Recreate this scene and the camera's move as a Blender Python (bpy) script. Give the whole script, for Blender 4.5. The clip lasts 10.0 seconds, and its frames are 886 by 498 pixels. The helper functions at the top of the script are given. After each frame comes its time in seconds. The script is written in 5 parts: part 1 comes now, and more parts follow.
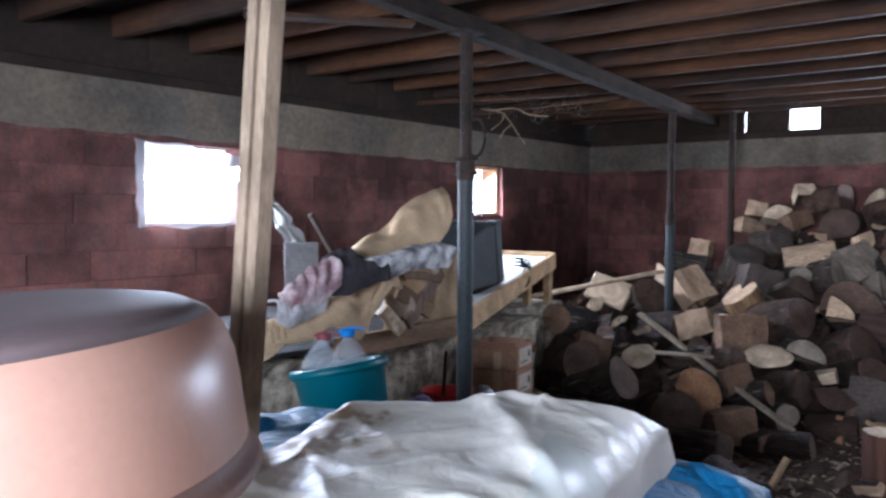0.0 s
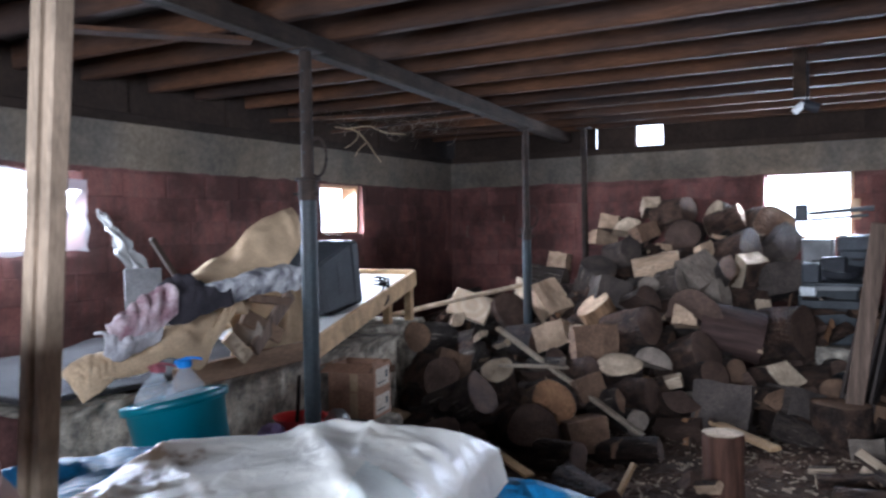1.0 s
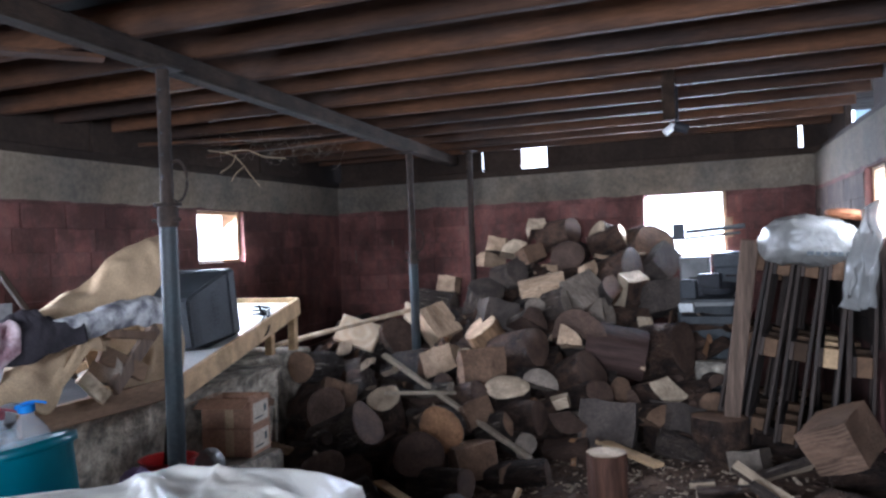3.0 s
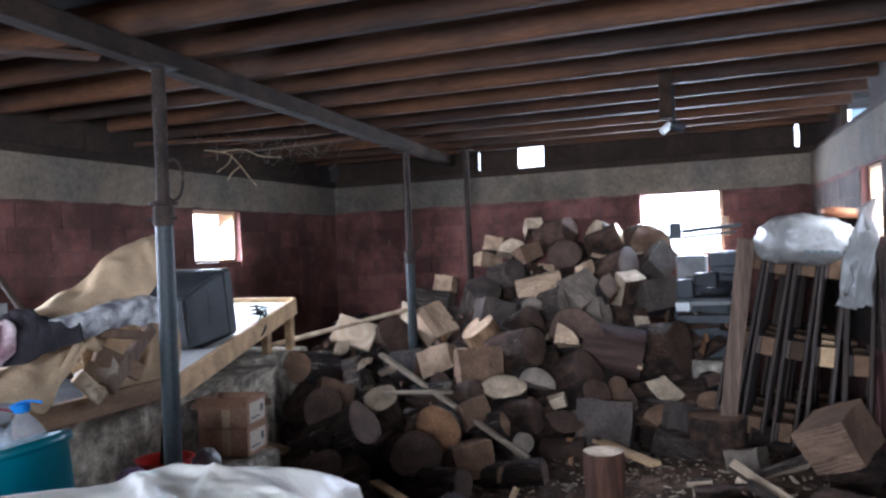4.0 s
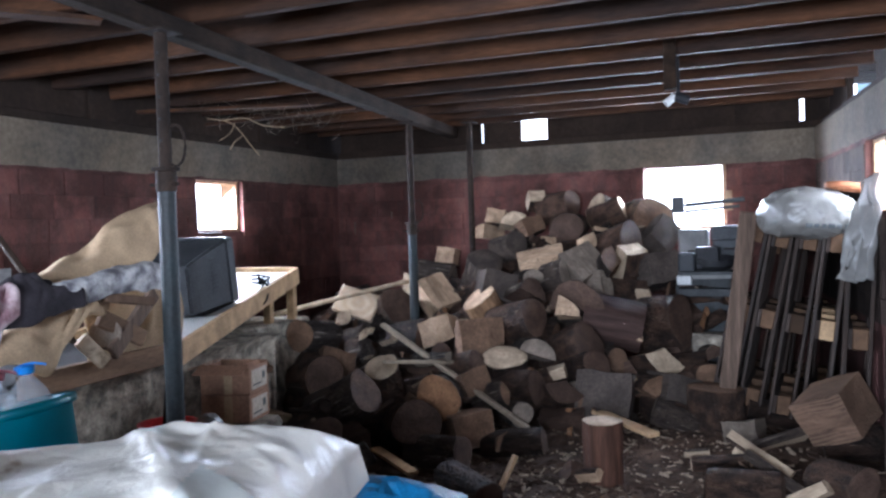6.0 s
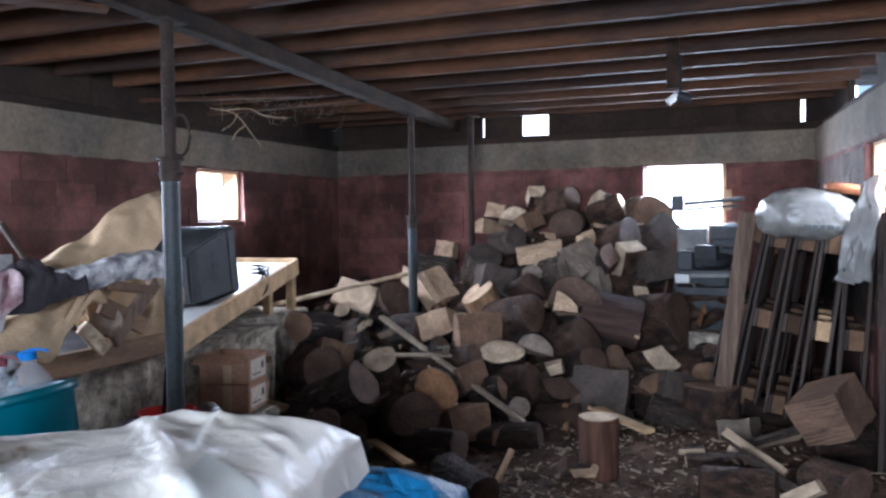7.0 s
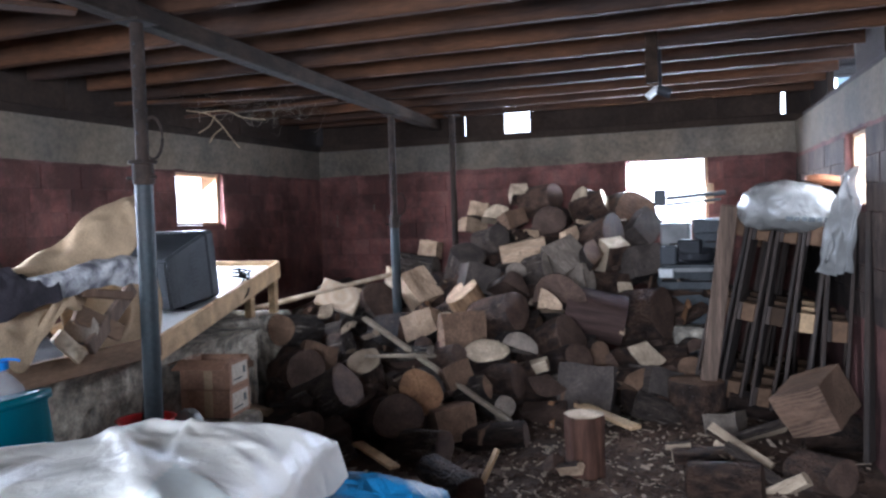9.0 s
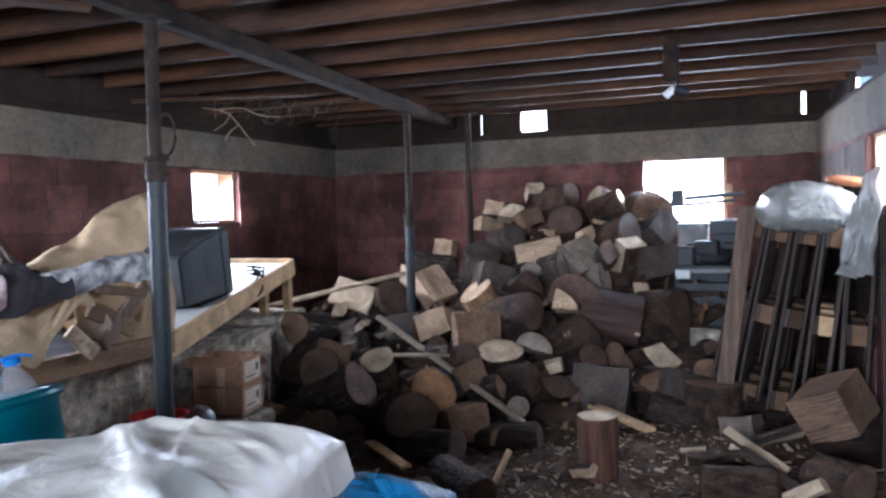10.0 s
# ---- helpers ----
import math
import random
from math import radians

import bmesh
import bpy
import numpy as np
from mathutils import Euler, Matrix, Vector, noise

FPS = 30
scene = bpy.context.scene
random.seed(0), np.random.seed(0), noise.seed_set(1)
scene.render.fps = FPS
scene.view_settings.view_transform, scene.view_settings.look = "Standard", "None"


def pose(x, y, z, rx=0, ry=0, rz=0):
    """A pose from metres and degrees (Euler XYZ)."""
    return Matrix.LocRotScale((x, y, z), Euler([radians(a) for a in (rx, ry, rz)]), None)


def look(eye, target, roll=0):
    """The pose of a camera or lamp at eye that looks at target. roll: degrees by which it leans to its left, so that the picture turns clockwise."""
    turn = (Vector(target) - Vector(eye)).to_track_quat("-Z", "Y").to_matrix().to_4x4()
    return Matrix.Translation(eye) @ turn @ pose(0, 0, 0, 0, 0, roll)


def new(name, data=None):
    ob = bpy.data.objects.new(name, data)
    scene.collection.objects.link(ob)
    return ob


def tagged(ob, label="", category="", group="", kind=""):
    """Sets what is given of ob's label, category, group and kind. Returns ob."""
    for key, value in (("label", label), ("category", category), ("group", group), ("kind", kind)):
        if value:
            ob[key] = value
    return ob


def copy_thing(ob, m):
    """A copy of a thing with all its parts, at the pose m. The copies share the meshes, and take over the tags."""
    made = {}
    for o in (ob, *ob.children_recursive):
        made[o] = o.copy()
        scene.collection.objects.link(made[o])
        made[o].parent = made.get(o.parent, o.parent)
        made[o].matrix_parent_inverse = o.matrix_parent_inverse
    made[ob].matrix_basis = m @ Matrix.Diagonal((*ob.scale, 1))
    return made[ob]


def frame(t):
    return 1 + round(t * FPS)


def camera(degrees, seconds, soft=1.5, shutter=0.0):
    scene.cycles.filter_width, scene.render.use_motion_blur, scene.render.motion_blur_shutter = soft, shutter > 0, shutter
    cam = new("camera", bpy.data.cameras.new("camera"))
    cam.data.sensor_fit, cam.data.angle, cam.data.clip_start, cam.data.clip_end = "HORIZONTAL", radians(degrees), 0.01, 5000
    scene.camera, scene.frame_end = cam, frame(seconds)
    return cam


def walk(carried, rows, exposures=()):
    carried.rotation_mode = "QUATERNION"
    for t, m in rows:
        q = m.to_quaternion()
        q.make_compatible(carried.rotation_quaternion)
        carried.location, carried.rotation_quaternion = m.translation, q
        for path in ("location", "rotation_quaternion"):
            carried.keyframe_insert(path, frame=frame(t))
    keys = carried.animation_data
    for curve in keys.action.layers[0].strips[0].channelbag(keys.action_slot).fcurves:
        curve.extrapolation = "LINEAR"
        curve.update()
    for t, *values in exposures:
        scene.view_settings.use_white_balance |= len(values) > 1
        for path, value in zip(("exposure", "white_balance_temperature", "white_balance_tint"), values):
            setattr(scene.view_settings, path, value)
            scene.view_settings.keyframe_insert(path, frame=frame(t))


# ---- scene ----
cam = camera(58.0, 10.0, 2.6, 0.35)
PATH = [
    (0, (-0.801, 0.424, 1.422), (-2.026, 2.003, 1.331), 0.3),
    (0.5, (-0.762, 0.463, 1.421), (-1.864, 2.131, 1.351), 0.0),
    (1, (-0.704, 0.549, 1.437), (-1.677, 2.295, 1.385), -1.0),
    (1.5, (-0.688, 0.626, 1.447), (-1.564, 2.423, 1.425), -1.9),
    (2, (-0.666, 0.658, 1.437), (-1.486, 2.483, 1.438), -2.0),
    (2.5, (-0.651, 0.689, 1.432), (-1.414, 2.538, 1.435), -2.1),
    (4, (-0.653, 0.706, 1.423), (-1.393, 2.564, 1.427), -2.3),
    (4.5, (-0.654, 0.702, 1.42), (-1.391, 2.561, 1.425), -2.4),
    (5, (-0.657, 0.706, 1.423), (-1.389, 2.566, 1.429), -2.4),
    (5.5, (-0.643, 0.708, 1.392), (-1.384, 2.565, 1.359), -2.3),
    (7, (-0.656, 0.676, 1.399), (-1.398, 2.532, 1.324), -0.7),
    (7.5, (-0.649, 0.7, 1.403), (-1.366, 2.565, 1.327), -1.2),
    (8, (-0.645, 0.704, 1.403), (-1.36, 2.571, 1.326), -1.8),
    (8.5, (-0.649, 0.706, 1.406), (-1.359, 2.574, 1.328), -1.8),
    (9, (-0.643, 0.723, 1.396), (-1.354, 2.591, 1.319), -1.8),
    (9.5, (-0.637, 0.734, 1.401), (-1.349, 2.602, 1.321), -1.8),
    (10, (-0.631, 0.754, 1.396), (-1.383, 2.606, 1.317), -1.4),
]
walk(cam, [(t, look(eye, target, roll)) for t, eye, target, roll in PATH], [(0, 0.15, 5400, 15), (1.5, 0.16, 5400, 15), (2.5, 0.22, 5400, 15), (5.5, 0.31, 5400, 15), (10, 0.33, 5400, 15)])

# ---- world, sun, large lights ----
world = bpy.data.worlds.new("overcast_sky")
scene.world = world
world.use_nodes = True
_wn = world.node_tree.nodes
_sky = _wn.new("ShaderNodeTexSky")
_sky.sky_type, _sky.sun_disc = "NISHITA", False
_sky.sun_elevation, _sky.sun_rotation = radians(40), radians(200)
_wn["Background"].inputs["Strength"].default_value = 0.12
world.node_tree.links.new(_sky.outputs["Color"], _wn["Background"].inputs["Color"])
sun_data = bpy.data.lights.new("sun", "SUN")
sun_data.energy, sun_data.angle, sun_data.color = 0.8, radians(20), (1.0, 0.97, 0.92)
sun = new("sun", sun_data)
sun.matrix_world = look((0, -6, 8), (-0.5, 0, 0))


def window_light(name, eye, target, w, h, watts, colour=(0.91, 0.96, 1.0)):
    """Sky light standing in an opening."""
    d = bpy.data.lights.new(name, "AREA")
    d.shape, d.size, d.size_y, d.energy, d.color = "RECTANGLE", w, h, watts, colour
    ob = new(name, d)
    ob.matrix_world = look(eye, target)
    return ob


window_light("sky_at_window_a", (-5.02, 6.07, 1.61), (-3.4, 6.0, -0.3), 0.55, 0.40, 130)
window_light("sky_at_window_b", (-1.30, 8.12, 1.58), (-1.6, 6.2, 0.75), 0.66, 0.50, 165)
window_light("sky_at_window_c", (-4.86, 3.21, 1.58), (-3.4, 3.2, -0.4), 0.62, 0.42, 66)
window_light("sky_at_window_d", (0.20, 5.88, 1.62), (-2.0, 5.9, 0.0), 0.5, 0.42, 22)
window_light("sky_at_door", (-1.15, -1.72, 1.50), (-1.75, 2.2, 0.25), 2.4, 0.9, 470)
window_light("sky_at_eaves_gap", (-2.64, 8.16, 2.26), (-2.64, 6.5, 1.9), 0.26, 0.10, 12)

# ---- materials ----


def material(name, base, rough=0.85, metal=0.0, vary=0.35, scale=6.0, fine=60.0, bump=0.3, second=None,
             rand=0.15, spec=0.2, stretch=(1, 1, 1), distance=0.01, coords="Object", grain=0.5):
    """A procedural surface: stains at one scale, grain at another, both in colour and relief."""
    m = bpy.data.materials.new(name)
    m.use_nodes = True
    n, l = m.node_tree.nodes, m.node_tree.links
    b = n["Principled BSDF"]
    tc = n.new("ShaderNodeTexCoord")
    mp = n.new("ShaderNodeMapping")
    mp.inputs["Scale"].default_value = stretch
    l.new(tc.outputs[coords], mp.inputs["Vector"])
    big = n.new("ShaderNodeTexNoise")
    big.inputs["Scale"].default_value, big.inputs["Detail"].default_value = scale, 6
    small = n.new("ShaderNodeTexNoise")
    small.inputs["Scale"].default_value, small.inputs["Detail"].default_value = fine, 4
    info = n.new("ShaderNodeObjectInfo")
    off = n.new("ShaderNodeVectorMath")
    off.operation = "ADD"
    mul = n.new("ShaderNodeMath")
    mul.operation, mul.inputs[1].default_value = "MULTIPLY", 37.0
    l.new(info.outputs["Random"], mul.inputs[0])
    l.new(mp.outputs["Vector"], off.inputs[0])
    l.new(mul.outputs[0], off.inputs[1])
    l.new(off.outputs[0], big.inputs["Vector"])
    l.new(off.outputs[0], small.inputs["Vector"])
    ramp = n.new("ShaderNodeValToRGB")
    dark = tuple(c * (1 - vary) for c in base)
    ramp.color_ramp.elements[0].color = (*(second or dark), 1)
    ramp.color_ramp.elements[1].color = (*base, 1)
    ramp.color_ramp.elements[0].position, ramp.color_ramp.elements[1].position = 0.36, 0.62
    l.new(big.outputs["Fac"], ramp.inputs["Fac"])
    mix = n.new("ShaderNodeMix")
    mix.data_type, mix.blend_type = "RGBA", "OVERLAY"
    mix.inputs["Factor"].default_value = grain
    l.new(ramp.outputs["Color"], mix.inputs["A"])
    l.new(small.outputs["Fac"], mix.inputs["B"])
    hsv = n.new("ShaderNodeHueSaturation")
    span = n.new("ShaderNodeMapRange")
    span.inputs["To Min"].default_value, span.inputs["To Max"].default_value = 1 - rand * 1.6, 1 + rand * 1.2
    l.new(info.outputs["Random"], span.inputs["Value"])
    l.new(span.outputs["Result"], hsv.inputs["Value"])
    l.new(mix.outputs["Result"], hsv.inputs["Color"])
    l.new(hsv.outputs["Color"], b.inputs["Base Color"])
    b.inputs["Roughness"].default_value, b.inputs["Metallic"].default_value = rough, metal
    b.inputs["Specular IOR Level"].default_value = spec
    if bump:
        add = n.new("ShaderNodeMath")
        add.operation = "ADD"
        l.new(big.outputs["Fac"], add.inputs[0])
        l.new(small.outputs["Fac"], add.inputs[1])
        bn = n.new("ShaderNodeBump")
        bn.inputs["Strength"].default_value, bn.inputs["Distance"].default_value = bump, distance
        l.new(add.outputs[0], bn.inputs["Height"])
        l.new(bn.outputs["Normal"], b.inputs["Normal"])
    return m


def cut_wood(name, base, ring):
    """The sawn end of a log: growth rings round the heart, saw marks and drying cracks."""
    m = material(name, base, 0.8, vary=0.5, scale=1.2, fine=9.0, bump=0.35, rand=0.2, grain=0.7, distance=0.04)
    n, l = m.node_tree.nodes, m.node_tree.links
    b = n["Principled BSDF"]
    old = b.inputs["Base Color"].links[0].from_socket
    tc = n.new("ShaderNodeTexCoord")
    flat = n.new("ShaderNodeMapping")
    flat.inputs["Scale"].default_value = (1, 1, 0)
    l.new(tc.outputs["Object"], flat.inputs["Vector"])
    wave = n.new("ShaderNodeTexWave")
    wave.wave_type, wave.rings_direction = "RINGS", "SPHERICAL"
    wave.inputs["Scale"].default_value, wave.inputs["Distortion"].default_value = 4.5, 6.0
    wave.inputs["Detail"].default_value = 3
    l.new(flat.outputs["Vector"], wave.inputs["Vector"])
    mix = n.new("ShaderNodeMix")
    mix.data_type, mix.blend_type = "RGBA", "MIX"
    mul = n.new("ShaderNodeMath")
    mul.operation, mul.inputs[1].default_value = "MULTIPLY", 0.58
    l.new(wave.outputs["Fac"], mul.inputs[0])
    l.new(mul.outputs[0], mix.inputs["Factor"])
    l.new(old, mix.inputs["A"])
    mix.inputs["B"].default_value = (*ring, 1)
    l.new(mix.outputs["Result"], b.inputs["Base Color"])
    return m


M = {}
M["dirt"] = material("dirt_floor", (0.105, 0.064, 0.041), 0.95, vary=0.5, scale=2.5, fine=45, bump=0.7, rand=0, distance=0.02)
M["mortar"] = material("mortar", (0.125, 0.056, 0.046), 0.95, scale=3, fine=40, bump=0.5, rand=0)
M["brick"] = material("hollow_brick", (0.138, 0.054, 0.043), 0.9, vary=0.45, scale=5, fine=45, bump=0.35, rand=0.16,
                      second=(0.105, 0.050, 0.041))
M["concrete"] = material("concrete_band", (0.145, 0.116, 0.082), 0.95, vary=0.35, scale=2.2, fine=35, bump=0.45, rand=0,
                         second=(0.100, 0.086, 0.068))
M["plinth"] = material("rough_concrete", (0.44, 0.375, 0.285), 0.95, vary=0.5, scale=16, fine=70, bump=0.45, rand=0,
                       second=(0.17, 0.145, 0.115), distance=0.02)
M["joist"] = material("joist_timber", (0.062, 0.026, 0.011), 0.85, vary=0.6, scale=2.2, fine=26, bump=0.35, rand=0.3,
                      second=(0.028, 0.016, 0.011), stretch=(0.5, 3, 3))
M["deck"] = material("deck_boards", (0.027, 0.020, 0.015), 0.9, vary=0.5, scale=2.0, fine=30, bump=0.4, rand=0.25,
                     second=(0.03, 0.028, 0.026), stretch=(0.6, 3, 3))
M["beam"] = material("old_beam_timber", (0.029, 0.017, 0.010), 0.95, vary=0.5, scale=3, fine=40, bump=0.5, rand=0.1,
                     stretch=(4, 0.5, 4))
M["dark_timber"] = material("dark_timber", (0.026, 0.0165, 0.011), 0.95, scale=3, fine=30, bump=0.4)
M["post"] = material("pine_post", (0.23, 0.165, 0.108), 0.75, vary=0.3, scale=3, fine=38, bump=0.2, rand=0.05, stretch=(5, 5, 0.5))
M["pine"] = material("pine_board", (0.52, 0.34, 0.18), 0.7, vary=0.35, scale=3, fine=30, bump=0.2, rand=0.12, stretch=(3, 3, 3))
M["window_wood"] = material("window_timber", (0.36, 0.235, 0.14), 0.8, vary=0.35, scale=6, fine=40, bump=0.3)
M["steel"] = material("painted_steel", (0.028, 0.035, 0.036), 0.55, 0.0, vary=0.4, scale=7, fine=60, bump=0.15, rand=0,
                      second=(0.030, 0.031, 0.030), spec=0.2)
M["rust"] = material("rusty_steel", (0.030, 0.019, 0.013), 0.8, 0.0, vary=0.5, scale=9, fine=60, bump=0.4)
M["bark"] = material("bark", (0.105, 0.060, 0.039), 0.72, vary=0.6, scale=1.3, fine=7, bump=0.9, rand=0.35, grain=0.75,
                     second=(0.034, 0.022, 0.016), stretch=(1.5, 1.5, 2.6), distance=0.12)
M["bark_gray"] = material("gray_bark", (0.088, 0.064, 0.048), 0.9, vary=0.65, scale=1.4, fine=7, bump=0.9, rand=0.3, grain=0.75,
                          second=(0.045, 0.032, 0.025), stretch=(1.5, 1.5, 2.6), distance=0.12)


def streaked(m, colour, low, stretch, amount):
    """Pale fibres where bark is torn away, running along the log."""
    n, l = m.node_tree.nodes, m.node_tree.links
    bs = n["Principled BSDF"]
    tc, mp, ns, info, mr, mx = (n.new("ShaderNode" + k) for k in ("TexCoord", "Mapping", "TexNoise", "ObjectInfo", "MapRange", "Mix"))
    ad = n.new("ShaderNodeVectorMath")
    mp.inputs["Scale"].default_value = stretch
    ns.inputs["Scale"].default_value, ns.inputs["Detail"].default_value, ns.inputs["Roughness"].default_value = 2.2, 8, 0.7
    mul = n.new("ShaderNodeMath")
    mul.operation, mul.inputs[1].default_value = "MULTIPLY", 91.0
    l.new(info.outputs["Random"], mul.inputs[0])
    l.new(tc.outputs["Object"], mp.inputs["Vector"])
    l.new(mp.outputs["Vector"], ad.inputs[0])
    l.new(mul.outputs[0], ad.inputs[1])
    l.new(ad.outputs[0], ns.inputs["Vector"])
    mr.inputs["From Min"].default_value, mr.inputs["From Max"].default_value, mr.inputs["To Max"].default_value = low, low + 0.07, amount
    l.new(ns.outputs["Fac"], mr.inputs["Value"])
    mx.data_type = "RGBA"
    l.new(mr.outputs["Result"], mx.inputs["Factor"])
    l.new(bs.inputs["Base Color"].links[0].from_socket, mx.inputs["A"])
    mx.inputs["B"].default_value = (*colour, 1)
    l.new(mx.outputs["Result"], bs.inputs["Base Color"])


streaked(M["bark"], (0.25, 0.17, 0.11), 0.60, (2.2, 2.2, 0.8), 0.7)
streaked(M["bark_gray"], (0.34, 0.28, 0.22), 0.58, (2.2, 2.2, 0.7), 0.75)
TONES = [((0.105, 0.064, 0.044), (0.045, 0.026, 0.018)), ((0.52, 0.365, 0.235), (0.33, 0.205, 0.115)),
         ((0.27, 0.215, 0.165), (0.14, 0.105, 0.075)), ((0.20, 0.120, 0.072), (0.085, 0.046, 0.028)),
         ((0.30, 0.155, 0.075), (0.13, 0.062, 0.030)), ((0.58, 0.45, 0.31), (0.36, 0.25, 0.15)),
         ((0.088, 0.068, 0.055), (0.045, 0.035, 0.028)), ((0.095, 0.056, 0.035), (0.17, 0.105, 0.066))]
for _i, (_a, _b) in enumerate(TONES):
    M["cut%d" % _i] = cut_wood("sawn_wood_tone", _a, _b)
    streaked(M["cut%d" % _i], tuple(c * 0.3 for c in _b), 0.60, (3.5, 0.5, 1.0), 0.75)
for _i, _a in ((0, (0.072, 0.041, 0.032)), (1, (0.34, 0.20, 0.105)), (5, (0.095, 0.044, 0.027))):
    M["bare%d" % _i] = material("debarked_wood", _a, 0.75, vary=0.5, scale=1.6, fine=10, bump=0.3, rand=0.1, stretch=(2.5, 2.5, 0.5), distance=0.03)
M["chip"] = material("wood_chips", (0.33, 0.25, 0.175), 0.85, vary=0.5, scale=20, fine=90, bump=0.2, rand=0)
M["tarp"] = material("white_woven_plastic", (0.84, 0.79, 0.68), 0.45, vary=0.12, scale=5, fine=160, bump=0.12, rand=0, spec=0.5, grain=0.12)


def stained(m, spots, colour):
    """Brown stains with ragged edges at given places on a sheet."""
    n, l = m.node_tree.nodes, m.node_tree.links
    bs = n["Principled BSDF"]
    tc = n.new("ShaderNodeTexCoord")
    ns = n.new("ShaderNodeTexNoise")
    ns.inputs["Scale"].default_value, ns.inputs["Detail"].default_value = 16, 6
    l.new(tc.outputs["Object"], ns.inputs["Vector"])
    for at, r, power in spots:
        d = n.new("ShaderNodeVectorMath")
        d.operation, d.inputs[1].default_value = "DISTANCE", at
        l.new(tc.outputs["Object"], d.inputs[0])
        mr = n.new("ShaderNodeMapRange")
        mr.inputs["From Min"].default_value, mr.inputs["From Max"].default_value = 0.0, r
        mr.inputs["To Min"].default_value, mr.inputs["To Max"].default_value = 0.25, -0.35
        l.new(d.outputs["Value"], mr.inputs["Value"])
        ad = n.new("ShaderNodeMath")
        ad.operation = "ADD"
        l.new(mr.outputs["Result"], ad.inputs[0])
        l.new(ns.outputs["Fac"], ad.inputs[1])
        st = n.new("ShaderNodeMapRange")
        st.inputs["From Min"].default_value, st.inputs["From Max"].default_value = 0.52, 0.64
        st.inputs["To Max"].default_value = power
        l.new(ad.outputs[0], st.inputs["Value"])
        mx = n.new("ShaderNodeMix")
        mx.data_type = "RGBA"
        l.new(st.outputs["Result"], mx.inputs["Factor"])
        l.new(bs.inputs["Base Color"].links[0].from_socket, mx.inputs["A"])
        mx.inputs["B"].default_value = (*colour, 1)
        l.new(mx.outputs["Result"], bs.inputs["Base Color"])


stained(M["tarp"], [((-2.22, 1.73, 0.89), 0.40, 0.85), ((-2.05, 1.47, 0.9), 0.34, 0.4), ((-1.80, 2.2, 0.93), 0.25, 0.2), ((-1.95, 1.72, 0.93), 0.15, 0.5)], (0.36, 0.24, 0.13))


def creased(m, scale, strength, distance):
    """Sharp crumple lines between flat facets, as in stiff woven plastic."""
    n, l = m.node_tree.nodes, m.node_tree.links
    bs = n["Principled BSDF"]
    tc = n.new("ShaderNodeTexCoord")
    ns = n.new("ShaderNodeTexNoise")
    ns.inputs["Scale"].default_value, ns.inputs["Detail"].default_value = scale * 0.6, 2
    l.new(tc.outputs["Object"], ns.inputs["Vector"])
    mx = n.new("ShaderNodeMix")
    mx.data_type, mx.blend_type = "RGBA", "ADD"
    mx.inputs["Factor"].default_value = 0.25
    l.new(tc.outputs["Object"], mx.inputs["A"])
    l.new(ns.outputs["Color"], mx.inputs["B"])
    last = bs.inputs["Normal"].links[0].from_socket
    for k, f in ((1.0, 1.0), (2.3, 0.5)):
        vo = n.new("ShaderNodeTexVoronoi")
        vo.feature = "DISTANCE_TO_EDGE"
        vo.inputs["Scale"].default_value = scale * k
        l.new(mx.outputs["Result"], vo.inputs["Vector"])
        bn = n.new("ShaderNodeBump")
        bn.inputs["Strength"].default_value, bn.inputs["Distance"].default_value = strength, distance * f
        l.new(vo.outputs["Distance"], bn.inputs["Height"])
        l.new(last, bn.inputs["Normal"])
        last = bn.outputs["Normal"]
    l.new(last, bs.inputs["Normal"])


creased(M["tarp"], 2.6, 0.35, 0.06)
creased(M["tarp"], 7.0, 0.25, 0.025)
M["blue"] = material("blue_tarpaulin", (0.012, 0.135, 0.29), 0.6, vary=0.3, scale=5, fine=120, bump=0.15, rand=0, spec=0.5)
M["basin"] = material("terracotta_plastic", (0.50, 0.275, 0.195), 0.36, vary=0.10, scale=2, fine=80, bump=0.03, rand=0, grain=0.08,
                      spec=0.5, second=(0.58, 0.33, 0.235))
# dust plus the bottom's shade and dark ceiling reflection, put into the colour
M["basin_dust_shade"] = material("dusty_shaded_plastic", (0.155, 0.108, 0.102), 0.65, vary=0.25, scale=3, fine=60, bump=0.03, rand=0, grain=0.15, spec=0.5)
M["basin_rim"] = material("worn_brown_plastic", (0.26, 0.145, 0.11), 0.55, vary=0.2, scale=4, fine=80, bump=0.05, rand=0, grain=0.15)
M["teal"] = material("teal_plastic", (0.006, 0.13, 0.16), 0.32, vary=0.15, scale=6, fine=90, bump=0.03, rand=0, spec=0.5, grain=0.1)
M["red"] = material("red_plastic", (0.55, 0.02, 0.02), 0.4, vary=0.2, scale=8, fine=90, bump=0.05, rand=0, spec=0.5)
M["bluecap"] = material("blue_plastic", (0.03, 0.22, 0.62), 0.35, vary=0.1, bump=0.0, rand=0)
M["card"] = material("cardboard", (0.33, 0.185, 0.115), 0.85, vary=0.25, scale=5, fine=60, bump=0.1, rand=0.05)
M["felt"] = material("beige_felt", (0.45, 0.315, 0.185), 0.95, vary=0.25, scale=6, fine=120, bump=0.25, rand=0.06)
M["blanket"] = material("mottled_blanket", (0.55, 0.53, 0.50), 0.95, vary=0.6, scale=14, fine=90, bump=0.3, rand=0,
                        second=(0.14, 0.13, 0.14))
M["darkcloth"] = material("dark_cloth", (0.06, 0.05, 0.055), 0.95, vary=0.5, scale=8, fine=120, bump=0.3)
